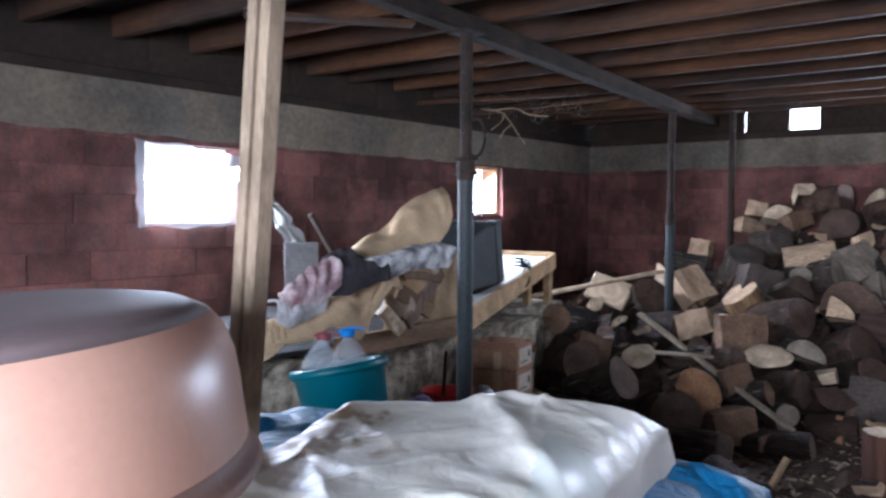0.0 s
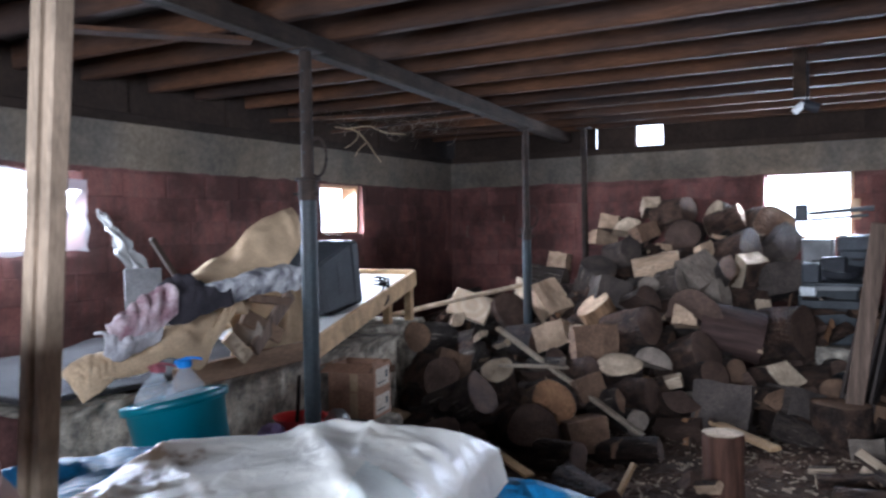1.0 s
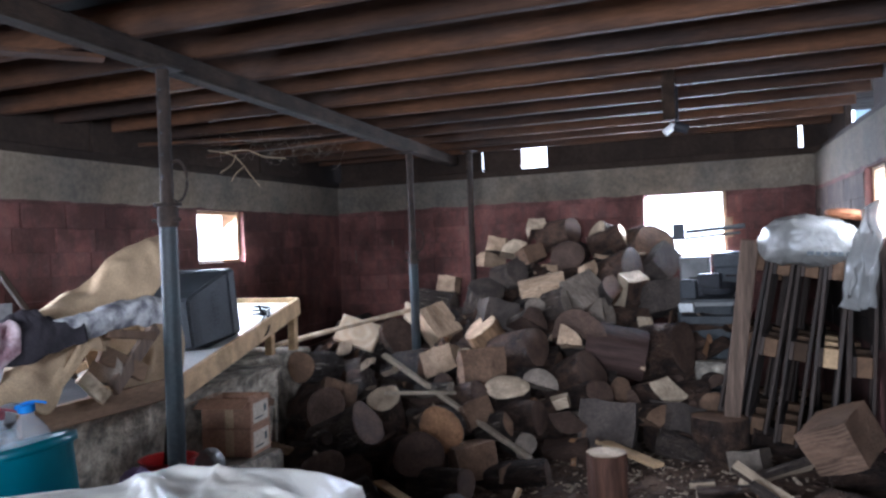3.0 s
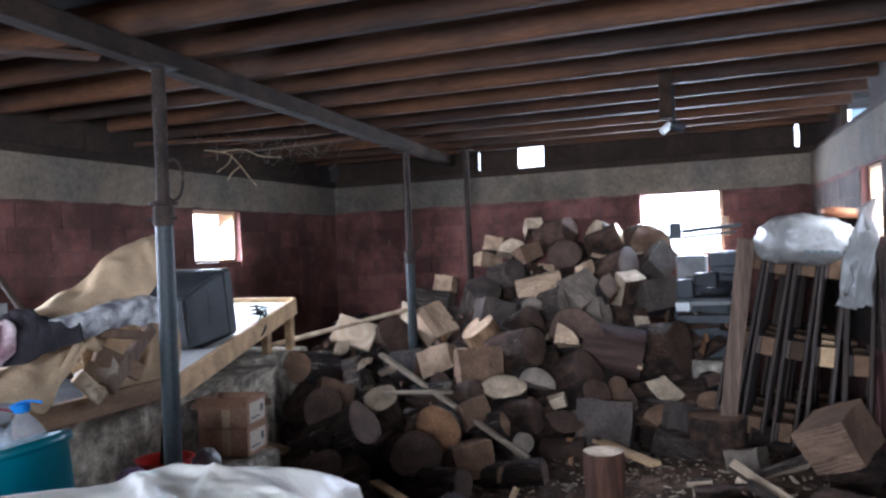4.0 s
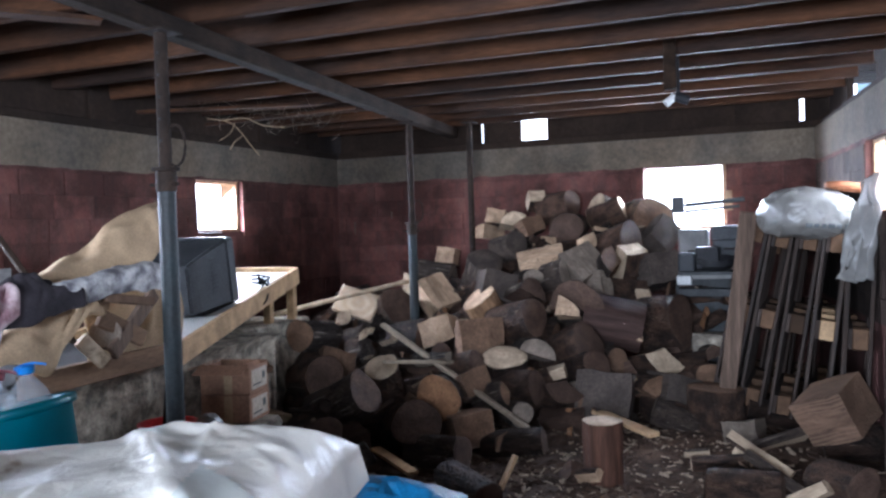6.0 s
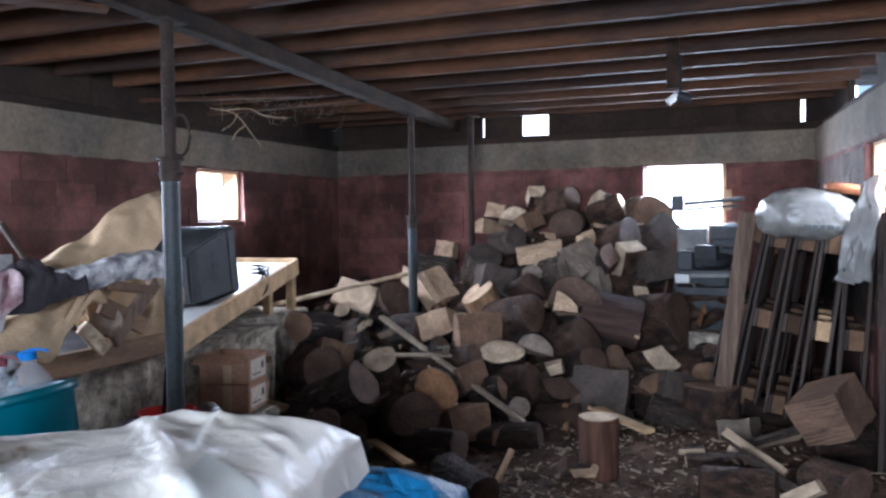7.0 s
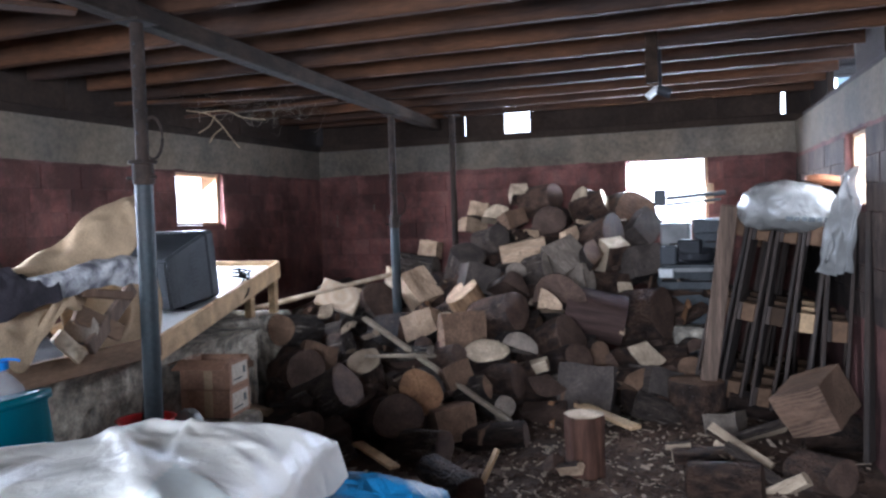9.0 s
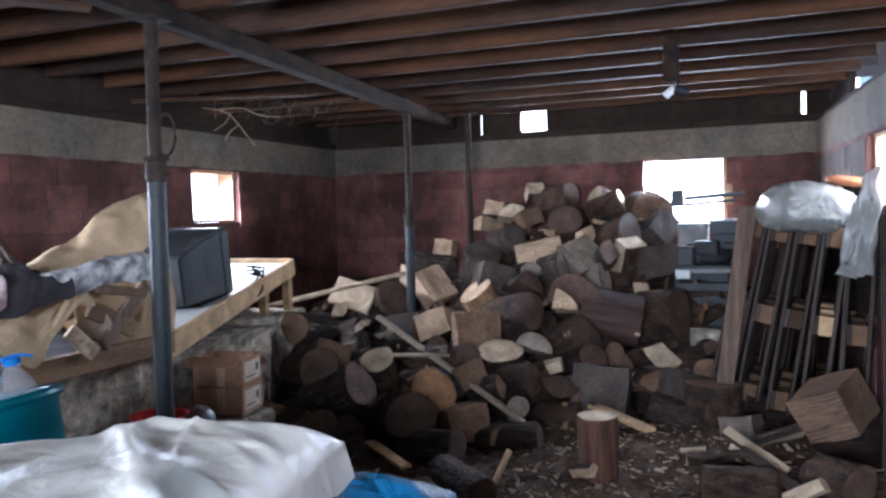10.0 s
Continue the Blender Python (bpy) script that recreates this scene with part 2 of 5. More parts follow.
# even near-black cloth, darker than the dark cloth above
M["blackcloth"] = material("near_black_cloth", (0.024, 0.021, 0.020), 0.95, vary=0.4, scale=8, fine=120, bump=0.3, rand=0)
M["pink"] = material("pink_cloth", (0.50, 0.39, 0.375), 0.95, vary=0.5, scale=10, fine=90, bump=0.3, rand=0, second=(0.22, 0.115, 0.125))
M["palecloth"] = material("dirty_white_cloth", (0.52, 0.48, 0.46), 0.9, vary=0.3, scale=9, fine=90, bump=0.25, rand=0, second=(0.30, 0.27, 0.26))
M["brownboard"] = material("brown_board", (0.19, 0.115, 0.068), 0.85, vary=0.45, scale=4, fine=40, bump=0.3, rand=0.1, stretch=(3, 0.6, 3))
M["tv"] = material("black_plastic", (0.050, 0.053, 0.056), 0.6, vary=0.2, scale=4, fine=90, bump=0.05, rand=0)
M["tvdark"] = material("dark_vent_plastic", (0.02, 0.02, 0.022), 0.6, vary=0.2, bump=0.05)
M["white"] = material("white_laminate", (0.66, 0.66, 0.63), 0.4, vary=0.15, scale=3, fine=60, bump=0.03, rand=0)
M["graymetal"] = material("gray_sheet_metal", (0.075, 0.078, 0.078), 0.8, 0.0, vary=0.3, scale=5, fine=60, bump=0.1)
M["pallet"] = material("pallet_timber", (0.055, 0.038, 0.029), 0.85, vary=0.45, scale=4, fine=40, bump=0.4, rand=0.3,
                       second=(0.042, 0.034, 0.029), stretch=(3, 3, 0.6))
M["palletblock"] = material("pallet_block", (0.13, 0.075, 0.042), 0.85, vary=0.4, scale=6, fine=40, bump=0.3, rand=0.45)
M["oldboard"] = material("weathered_plank", (0.16, 0.108, 0.076), 0.85, vary=0.55, scale=5, fine=30, bump=0.4, rand=0.05, stretch=(5, 5, 0.35), grain=0.7)
M["orange"] = material("rust_orange_cloth", (0.42, 0.17, 0.08), 0.9, vary=0.3, scale=8, fine=80, bump=0.2)
M["wire"] = material("black_cable", (0.015, 0.015, 0.016), 0.5, vary=0.1, bump=0)
M["straw"] = material("dry_straw", (0.34, 0.25, 0.15), 0.9, vary=0.4, scale=12, fine=60, bump=0.1)
M["web"] = material("dusty_cobweb", (0.20, 0.165, 0.13), 0.95, vary=0.3, bump=0)
M["label"] = material("label_paper", (0.50, 0.42, 0.33), 0.8, vary=0.15, bump=0, rand=0)
M["dullpanel"] = material("dull_gray_sheet", (0.15, 0.14, 0.132), 0.6, vary=0.3, bump=0.1)
M["lath"] = material("gray_pine_lath", (0.40, 0.315, 0.22), 0.8, vary=0.3, scale=3, fine=30, bump=0.2)
M["oldwhite"] = material("stained_white_enamel", (0.24, 0.235, 0.22), 0.75, vary=0.45, scale=4, fine=50, bump=0.05, rand=0, grain=0.2)
M["dusty"] = material("dusty_brick", (0.070, 0.048, 0.037), 0.92, vary=0.45, scale=5, fine=45, bump=0.4, rand=0.15)
M["patch"] = material("pale_patch_plastic", (0.70, 0.715, 0.64), 0.4, vary=0.1, scale=8, bump=0.05, rand=0, grain=0.15)
M["litter"] = material("bark_litter", (0.075, 0.045, 0.030), 0.95, vary=0.5, scale=20, fine=90, bump=0.2, rand=0)
M["sack"] = material("milky_sack_plastic", (0.215, 0.205, 0.185), 0.30, vary=0.3, scale=6, fine=90, bump=0.1, rand=0, spec=0.5, grain=0.15)
creased(M["sack"], 2.2, 0.45, 0.10)
creased(M["sack"], 7.0, 0.35, 0.03)
creased(M["blue"], 6.0, 0.45, 0.06)
M["mauve"] = material("mauve_plastic", (0.34, 0.24, 0.42), 0.4, vary=0.3, scale=12, fine=90, bump=0.1, rand=0, grain=0.15)
M["print"] = material("printed_ink", (0.10, 0.11, 0.11), 0.7, vary=0.2, bump=0)


def clear(name, tint, rough, alpha):
    m = bpy.data.materials.new(name)
    m.use_nodes = True
    b = m.node_tree.nodes["Principled BSDF"]
    b.inputs["Base Color"].default_value = (*tint, 1)
    b.inputs["Roughness"].default_value, b.inputs["Transmission Weight"].default_value = rough, alpha
    b.inputs["IOR"].default_value = 1.12
    return m


M["film"] = clear("plastic_film", (0.58, 0.60, 0.62), 0.4, 0.6)
M["milky"] = material("milky_torn_film", (0.27, 0.26, 0.24), 0.35, vary=0.2, scale=8, fine=60, bump=0.1, rand=0, spec=0.5, grain=0.1)
creased(M["milky"], 4.0, 0.4, 0.06)
M["milky"].node_tree.nodes["Principled BSDF"].inputs["Alpha"].default_value = 0.75
M["pet"] = clear("clear_bottle_plastic", (0.66, 0.69, 0.72), 0.15, 0.0)
M["pet"].node_tree.nodes["Principled BSDF"].inputs["Alpha"].default_value = 0.24
M["capred"] = material("faded_red_cap", (0.24, 0.06, 0.07), 0.5, vary=0.2, rand=0)
glow = bpy.data.materials.new("bright_overcast_daylight")
glow.use_nodes = True
_b = glow.node_tree.nodes["Principled BSDF"]
_b.inputs["Base Color"].default_value = (0.9, 0.93, 0.96, 1)
_b.inputs["Emission Color"].default_value = (0.93, 0.96, 1.0, 1)
_b.inputs["Emission Strength"].default_value = 5.0



def sooty(m, scale, low, high, sharp=0.2):
    """Large soot and damp stains that run on over neighbouring pieces."""
    n, l = m.node_tree.nodes, m.node_tree.links
    bs = n["Principled BSDF"]
    geo = n.new("ShaderNodeNewGeometry")
    ns = n.new("ShaderNodeTexNoise")
    ns.inputs["Scale"].default_value, ns.inputs["Detail"].default_value = scale, 7
    ns.inputs["Roughness"].default_value = 0.65
    l.new(geo.outputs["Position"], ns.inputs["Vector"])
    mr = n.new("ShaderNodeMapRange")
    mr.inputs["From Min"].default_value, mr.inputs["From Max"].default_value = 0.5 - sharp / 2, 0.5 + sharp / 2
    mr.inputs["To Min"].default_value, mr.inputs["To Max"].default_value = low, high
    l.new(ns.outputs["Fac"], mr.inputs["Value"])
    mx = n.new("ShaderNodeMix")
    mx.data_type, mx.blend_type = "RGBA", "MULTIPLY"
    mx.inputs["Factor"].default_value = 1.0
    l.new(bs.inputs["Base Color"].links[0].from_socket, mx.inputs["A"])
    l.new(mr.outputs["Result"], mx.inputs["B"])
    l.new(mx.outputs["Result"], bs.inputs["Base Color"])


sooty(M["brick"], 1.6, 0.4, 1.1)
sooty(M["concrete"], 0.9, 0.6, 1.08, 0.3)
sooty(M["mortar"], 1.6, 0.4, 1.1)
sooty(M["dusty"], 2.0, 0.5, 1.15)
sooty(M["concrete"], 4.5, 0.75, 1.1, 0.4)
sooty(M["joist"], 1.6, 0.6, 1.25, 0.35)
sooty(M["deck"], 1.7, 0.5, 1.2)
sooty(M["beam"], 3.0, 0.6, 1.3)
sooty(M["plinth"], 5.0, 0.7, 1.1)
sooty(M["dirt"], 2.4, 0.6, 1.3)
sooty(M["post"], 5.0, 0.75, 1.1)

# ---- building helpers ----


def part(name, bm, mat, parent=None, label="", smooth=False):
    """Links a bmesh as one mesh object, under a thing or alone."""
    me = bpy.data.meshes.new(name)
    bm.to_mesh(me)
    bm.free()
    for mm in (mat if isinstance(mat, (list, tuple)) else [mat]):
        me.materials.append(mm)
    if smooth:
        for p in me.polygons:
            p.use_smooth = True
    ob = new(name, me)
    if parent:
        ob.parent = parent
    if label:
        ob["label"] = label
    return ob


def thing(name, label, category, m=None, group="", kind=""):
    ob = new(name)
    ob.empty_display_size = 0.1
    if m is not None:
        ob.matrix_basis = m
    return tagged(ob, label, category, group, kind)


def box(sx, sy, sz, at=(0, 0, 0), bevel=0.004, m=None, jitter=0.0, seed=0, bm=None):
    """A box with worn edges, its centre at the given place."""
    b = bmesh.new()
    bmesh.ops.create_cube(b, size=1)
    rng = random.Random(seed)
    for v in b.verts:
        v.co = Vector((v.co.x * sx, v.co.y * sy, v.co.z * sz))
        if jitter:
            v.co += Vector([rng.uniform(-jitter, jitter) for _ in range(3)])
    if bevel:
        bmesh.ops.bevel(b, geom=b.edges[:], offset=bevel, segments=1, affect="EDGES")
    bmesh.ops.transform(b, matrix=Matrix.Translation(at) @ (m or Matrix()), verts=b.verts)
    if bm is None:
        return b
    me = bpy.data.meshes.new("t")
    b.to_mesh(me)
    b.free()
    bm.from_mesh(me)
    bpy.data.meshes.remove(me)
    return bm


def bar(a, b, w, h, bevel=0.004, up=(0, 0, 1), jitter=0.0, seed=0):
    """A timber from a to b."""
    a, b = Vector(a), Vector(b)
    d = b - a
    q = d.to_track_quat("X", "Z").to_matrix().to_4x4()
    return box(d.length, w, h, (a + b) / 2, bevel, q, jitter, seed)


def turned(profile, seg=40, close=True):
    """A turned body from (radius, height) pairs."""
    bm = bmesh.new()
    rings = []
    for r, z in profile:
        rings.append([bm.verts.new((r * math.cos(2 * math.pi * i / seg), r * math.sin(2 * math.pi * i / seg), z)) for i in range(seg)])
    for a, b in zip(rings, rings[1:]):
        for i in range(seg):
            bm.faces.new((a[i], a[(i + 1) % seg], b[(i + 1) % seg], b[i]))
    if close:
        bm.faces.new(rings[0][::-1])
        bm.faces.new(rings[-1])
    bmesh.ops.recalc_face_normals(bm, faces=bm.faces)
    return bm


def tube(points, r, seg=8):
    """A round bar or cable along points."""
    bm = bmesh.new()
    pts = [Vector(p) for p in points]
    rings = []
    for i, p in enumerate(pts):
        d = (pts[min(i + 1, len(pts) - 1)] - pts[max(i - 1, 0)]).normalized()
        q = d.to_track_quat("Z", "Y")
        rings.append([bm.verts.new(p + q @ Vector((r * math.cos(2 * math.pi * k / seg), r * math.sin(2 * math.pi * k / seg), 0))) for k in range(seg)])
    for a, b in zip(rings, rings[1:]):
        for k in range(seg):
            bm.faces.new((a[k], a[(k + 1) % seg], b[(k + 1) % seg], b[k]))
    bm.faces.new(rings[0][::-1])
    bm.faces.new(rings[-1])
    return bm


def curve_points(ctrl, steps=24):
    """A smooth line through control points."""
    c = [Vector(p) for p in ctrl]
    c = [c[0] * 2 - c[1]] + c + [c[-1] * 2 - c[-2]]
    out = []
    for i in range(1, len(c) - 2):
        for k in range(steps // (len(c) - 3) + 1):
            t = k / (steps // (len(c) - 3) + 1)
            a, b, d, e = c[i - 1], c[i], c[i + 1], c[i + 2]
            out.append(0.5 * ((2 * b) + (d - a) * t + (2 * a - 5 * b + 4 * d - e) * t * t + (3 * b - a - 3 * d + e) * t ** 3))
    out.append(c[-2])
    return out


def sheet(f, nu, nv, thick=0.004):
    """A cloth or board from a function of (u, v), with thickness."""
    bm = bmesh.new()
    g = [[bm.verts.new(f(i / nu, j / nv)) for j in range(nv + 1)] for i in range(nu + 1)]
    for i in range(nu):
        for j in range(nv):
            bm.faces.new((g[i][j], g[i + 1][j], g[i + 1][j + 1], g[i][j + 1]))
    bm.normal_update()
    if thick:
        bmesh.ops.solidify(bm, geom=bm.faces[:], thickness=thick)
    return bm


def blend4(a, b, c, d):
    """Bilinear patch: a at (0,0), b at (1,0), c at (1,1), d at (0,1)."""
    a, b, c, d = map(Vector, (a, b, c, d))
    return lambda u, v: a * ((1 - u) * (1 - v)) + b * (u * (1 - v)) + c * (u * v) + d * ((1 - u) * v)


def wob(p, scale, amp, seed=0.0):
    return noise.noise(Vector((p[0] * scale + seed, p[1] * scale + seed * 1.7, p[2] * scale - seed))) * amp


# ---- the room: floor, walls, ceiling ----
ROOM_W, ROOM_N, ROOM_S = -4.75, 8.0, -1.6
EAST_SLOPE = 0.09


def east_x(y):
    return -0.24 + (8.0 - y) * EAST_SLOPE


def floor_z(x, y):
    p = Vector((x, y, 0))
    return 0.035 * noise.noise(p * 1.1) + 0.018 * noise.noise(p * 5) + 0.008 * noise.noise(p * 17) - 0.01


bm = bmesh.new()
NX, NY = 130, 210
X0, X1, Y0, Y1 = -5.1, 1.1, -9.0, 8.4
grid = [[bm.verts.new((X0 + (X1 - X0) * i / NX, Y0 + (Y1 - Y0) * j / NY, floor_z(X0 + (X1 - X0) * i / NX, Y0 + (Y1 - Y0) * j / NY)))
         for j in range(NY + 1)] for i in range(NX + 1)]
for i in range(NX):
    for j in range(NY):
        bm.faces.new((grid[i][j], grid[i + 1][j], grid[i + 1][j + 1], grid[i][j + 1]))
floor = tagged(part("floor", bm, M["dirt"], smooth=True), "dark trodden earth floor strewn with bark dust", "floor", kind="structure")

WALL_H, BAND_Z = 2.11, 1.83


def wall_frame(o, u):
    u = Vector((*u, 0)).normalized()
    w = Vector((-u.y, u.x, 0))
    return Matrix(((u.x, w.x, 0, o[0]), (u.y, w.y, 0, o[1]), (0, 0, 1, 0), (0, 0, 0, 1)))


def wall(name, label, m, length, holes, thick=0.22):
    """A wall with real openings; u runs along it, its face at w = 0."""
    cuts_u = sorted({0.0, length, *[h[0] for h in holes], *[h[1] for h in holes]})
    cuts_z = sorted({0.0, WALL_H, *[h[2] for h in holes], *[h[3] for h in holes]})
    bm = bmesh.new()
    vs = {}

    def vert(u, w, z):
        k = (round(u, 4), w, round(z, 4))
        if k not in vs:
            vs[k] = bm.verts.new((u, w, z))
        return vs[k]

    def solid(u, z):
        if not (0 < u < length and 0 < z < WALL_H):
            return False
        return not any(h[0] < u < h[1] and h[2] < z < h[3] for h in holes)
    for a, b in zip(cuts_u, cuts_u[1:]):
        for c, d in zip(cuts_z, cuts_z[1:]):
            u, z = (a + b) / 2, (c + d) / 2
            if not solid(u, z):
                continue
            bm.faces.new((vert(a, 0, c), vert(b, 0, c), vert(b, 0, d), vert(a, 0, d)))
            bm.faces.new((vert(a, thick, d), vert(b, thick, d), vert(b, thick, c), vert(a, thick, c)))
            for du, dz, q in ((-1, 0, ((a, c), (a, d))), (1, 0, ((b, d), (b, c))), (0, -1, ((b, c), (a, c))), (0, 1, ((a, d), (b, d)))):
                uu = a - 1e-3 if du < 0 else b + 1e-3 if du > 0 else u
                zz = c - 1e-3 if dz < 0 else d + 1e-3 if dz > 0 else z
                if not solid(uu, zz):
                    (p, r), (s, t) = q
                    bm.faces.new((vert(p, 0, r), vert(s, 0, t), vert(s, thick, t), vert(p, thick, r)))
    bmesh.ops.recalc_face_normals(bm, faces=bm.faces)
    ob = part(name, bm, M["mortar"])
    ob.matrix_basis = m
    return tagged(ob, label, "wall", kind="structure")


def band(parent, a, b, z0, z1, seed):
    """Rough cast concrete along the top of a wall, standing a little proud of the bricks."""
    nu, nz = max(2, int((b - a) / 0.05)), 6
    bm = sheet(lambda s, t: Vector((a + (b - a) * s,
                                    -0.012 + 0.006 * noise.noise(Vector((a + (b - a) * s, t * .3, seed)) * 6) + (0.012 if t < 0.01 else 0),
                                    z0 + (z1 - z0) * t + (0.012 * noise.noise(Vector(((a + (b - a) * s) * 4, seed, 0))) if t < 0.01 else 0))), nu, nz, 0)
    return part("concrete_band", bm, M["concrete"], parent, "gray cast concrete ring beam", smooth=True)


HOLE_A, HOLE_B, HOLE_C, HOLE_D = (5.77, 6.36, 1.40, 1.82), (-1.64, -0.95, 1.30, 1.85), (2.87, 3.56, 1.35, 1.80), (5.62, 6.16, 1.40, 1.83)
M_W = wall_frame((ROOM_W, ROOM_S), (0, 1))
M_N = wall_frame((ROOM_W, ROOM_N), (1, 0))
EAST_LEN = math.hypot(9.6, 9.6 * EAST_SLOPE)
M_E = wall_frame((east_x(8.0), 8.0), (EAST_SLOPE, -1))
M_S = wall_frame((east_x(ROOM_S), ROOM_S), (-1, 0))
STRETCH_E = EAST_LEN / 9.6
holes_w = [(HOLE_A[0] - ROOM_S, HOLE_A[1] - ROOM_S, HOLE_A[2], HOLE_A[3]), (HOLE_C[0] - ROOM_S, HOLE_C[1] - ROOM_S, HOLE_C[2], HOLE_C[3])]
holes_n = [(HOLE_B[0] - ROOM_W, HOLE_B[1] - ROOM_W, HOLE_B[2], HOLE_B[3])]
holes_e = [((8 - HOLE_D[1]) * STRETCH_E, (8 - HOLE_D[0]) * STRETCH_E, HOLE_D[2], HOLE_D[3])]
DOOR_U = (0.30, 3.60)
wall_w = wall("wall_west", "sooty red hollow brick wall under a gray concrete band", M_W, 9.6, holes_w)
wall_n = wall("wall_north", "dark red hollow brick wall with drips and soot", M_N, east_x(8.0) - ROOM_W, holes_n)
wall_e = wall("wall_east", "dusty brick wall with a concrete band", M_E, EAST_LEN, holes_e)
wall_s = wall("wall_south", "brick wall with an open doorway to daylight", M_S, east_x(ROOM_S) - ROOM_W, [(*DOOR_U, 0.0, 2.0)])
band(wall_w, 0, 9.6, BAND_Z, WALL_H, 1)
band(wall_n, 0, east_x(8.0) - ROOM_W, BAND_Z + 0.02, WALL_H, 2)
band(wall_e, 0, EAST_LEN, BAND_Z + 0.01, WALL_H, 3)

# daylight beyond the openings: plain bright backdrops
for _n, _m, _u0, _u1, _z0, _z1 in (("backdrop_west_a", M_W, *holes_w[0]), ("backdrop_west_c", M_W, *holes_w[1]),
                                    ("backdrop_north", M_N, *holes_n[0]), ("backdrop_east", M_E, *holes_e[0])):
    bm = box(_u1 - _u0 + 2.2, 0.02, 2.0, ((_u0 + _u1) / 2, 0.9, (_z0 + _z1) / 2 + 0.2), 0)
    _o = part(_n, bm, glow)
    _o.matrix_basis = _m
    tagged(_o, "plain bright overcast daylight outside the opening", "backdrop", kind="structure")

# eaves: dark blocking between wall top and joists, with gaps where daylight comes in
JOIST_Z0, JOIST_Z1 = 2.34, 2.48


def eaves(name, m, length, gaps, seed):
    root = thing(name, "dark old timbers packed between wall top and joists", "eaves", m, kind="structure")
    rng = random.Random(seed)
    edges = sorted([0.0, length] + [g for gp in gaps for g in gp])
    for a, b in zip(edges[::2], edges[1::2]):
        u = a
        while u < b - 0.01:
            e = min(b, u + rng.uniform(0.5, 1.1))
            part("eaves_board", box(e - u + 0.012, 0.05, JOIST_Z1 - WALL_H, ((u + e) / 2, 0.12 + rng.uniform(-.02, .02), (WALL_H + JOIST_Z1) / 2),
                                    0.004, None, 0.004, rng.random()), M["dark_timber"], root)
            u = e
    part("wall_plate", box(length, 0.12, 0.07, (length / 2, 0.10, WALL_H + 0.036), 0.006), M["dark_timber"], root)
    return root


eaves("eaves_west", M_W, 9.9, [], 4)
eaves("eaves_north", M_N, east_x(8.0) - ROOM_W + 0.2, [(1.545, 1.580), (1.955, 2.215), (4.385, 4.435)], 5)
eaves("eaves_east", M_E, EAST_LEN, [(0.70, 1.80)], 6)
_o = part("backdrop_eaves", box(4.0, 0.02, 0.5, (2.6, 0.5, 2.3), 0), glow)
_o.matrix_basis = M_N
tagged(_o, "plain bright daylight beyond the eaves", "backdrop", kind="structure")
_o = part("backdrop_eaves_east", box(1.6, 0.02, 0.5, (1.55, 0.6, 2.35), 0), glow)
_o.matrix_basis = M_E
tagged(_o, "plain bright daylight beyond the side eaves", "backdrop", kind="structure")

ceiling_bm = bmesh.new()
_y = ROOM_S
_rng = random.Random(11)
while _y < 8.2:
    w = _rng.uniform(0.14, 0.2)
    box(6.3, w - 0.006, 0.03, (-2.1, _y + w / 2, JOIST_Z1 + 0.016 + _rng.uniform(0, 0.006)), 0.002, bm=ceiling_bm)
    _y += w
box(6.6, 10.4, 0.02, (-2.1, 3.2, JOIST_Z1 + 0.08), 0, bm=ceiling_bm)
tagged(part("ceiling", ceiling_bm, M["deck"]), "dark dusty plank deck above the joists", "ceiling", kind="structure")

_rng = random.Random(3)
_y = -1.35
while _y < 7.95:
    lean = _rng.uniform(-0.03, 0.03)
    b = bar((-4.85, _y - lean, (JOIST_Z0 + JOIST_Z1) / 2), (east_x(_y) + 0.12, _y + lean, (JOIST_Z0 + JOIST_Z1) / 2), 0.055, JOIST_Z1 - JOIST_Z0,
            0.006, jitter=0.006, seed=_y)
    tagged(part("ceiling_joist", b, M["joist"]), "reddish brown rough sawn ceiling joist", "joist", "ceiling joists", "structure")
    _y += 0.46 + _rng.uniform(-0.03, 0.03)
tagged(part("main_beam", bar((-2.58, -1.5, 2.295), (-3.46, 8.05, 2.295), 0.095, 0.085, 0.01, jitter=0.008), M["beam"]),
       "dark weathered timber beam carried on steel props", "beam", kind="structure")

# ---- windows ----


def window(name, label, m, hole, fill):
    u0, u1, z0, z1 = hole
    root = thing(name, label, "window", m, kind="structure")
    t = 0.03
    if "l" in fill:
        part("jamb_board", box(t, 0.16, z1 - z0, (u0 + t / 2 + 0.002, 0.12, (z0 + z1) / 2), 0.004), M["window_wood"], root)
    if "r" in fill:
        part("jamb_board", box(t, 0.16, z1 - z0, (u1 - t / 2 - 0.002, 0.12, (z0 + z1) / 2), 0.004), M["window_wood"], root)
    if "s" in fill:
        part("window_sill", box(u1 - u0 - 0.07, 0.18, 0.022, ((u0 + u1) / 2, 0.115, z0 + 0.013), 0.004), M["window_wood"], root)
    if "t" in fill:
        part("head_board", box(u1 - u0 - 0.07, 0.16, 0.022, ((u0 + u1) / 2, 0.12, z1 - 0.013), 0.004), M["window_wood"], root)
    return root


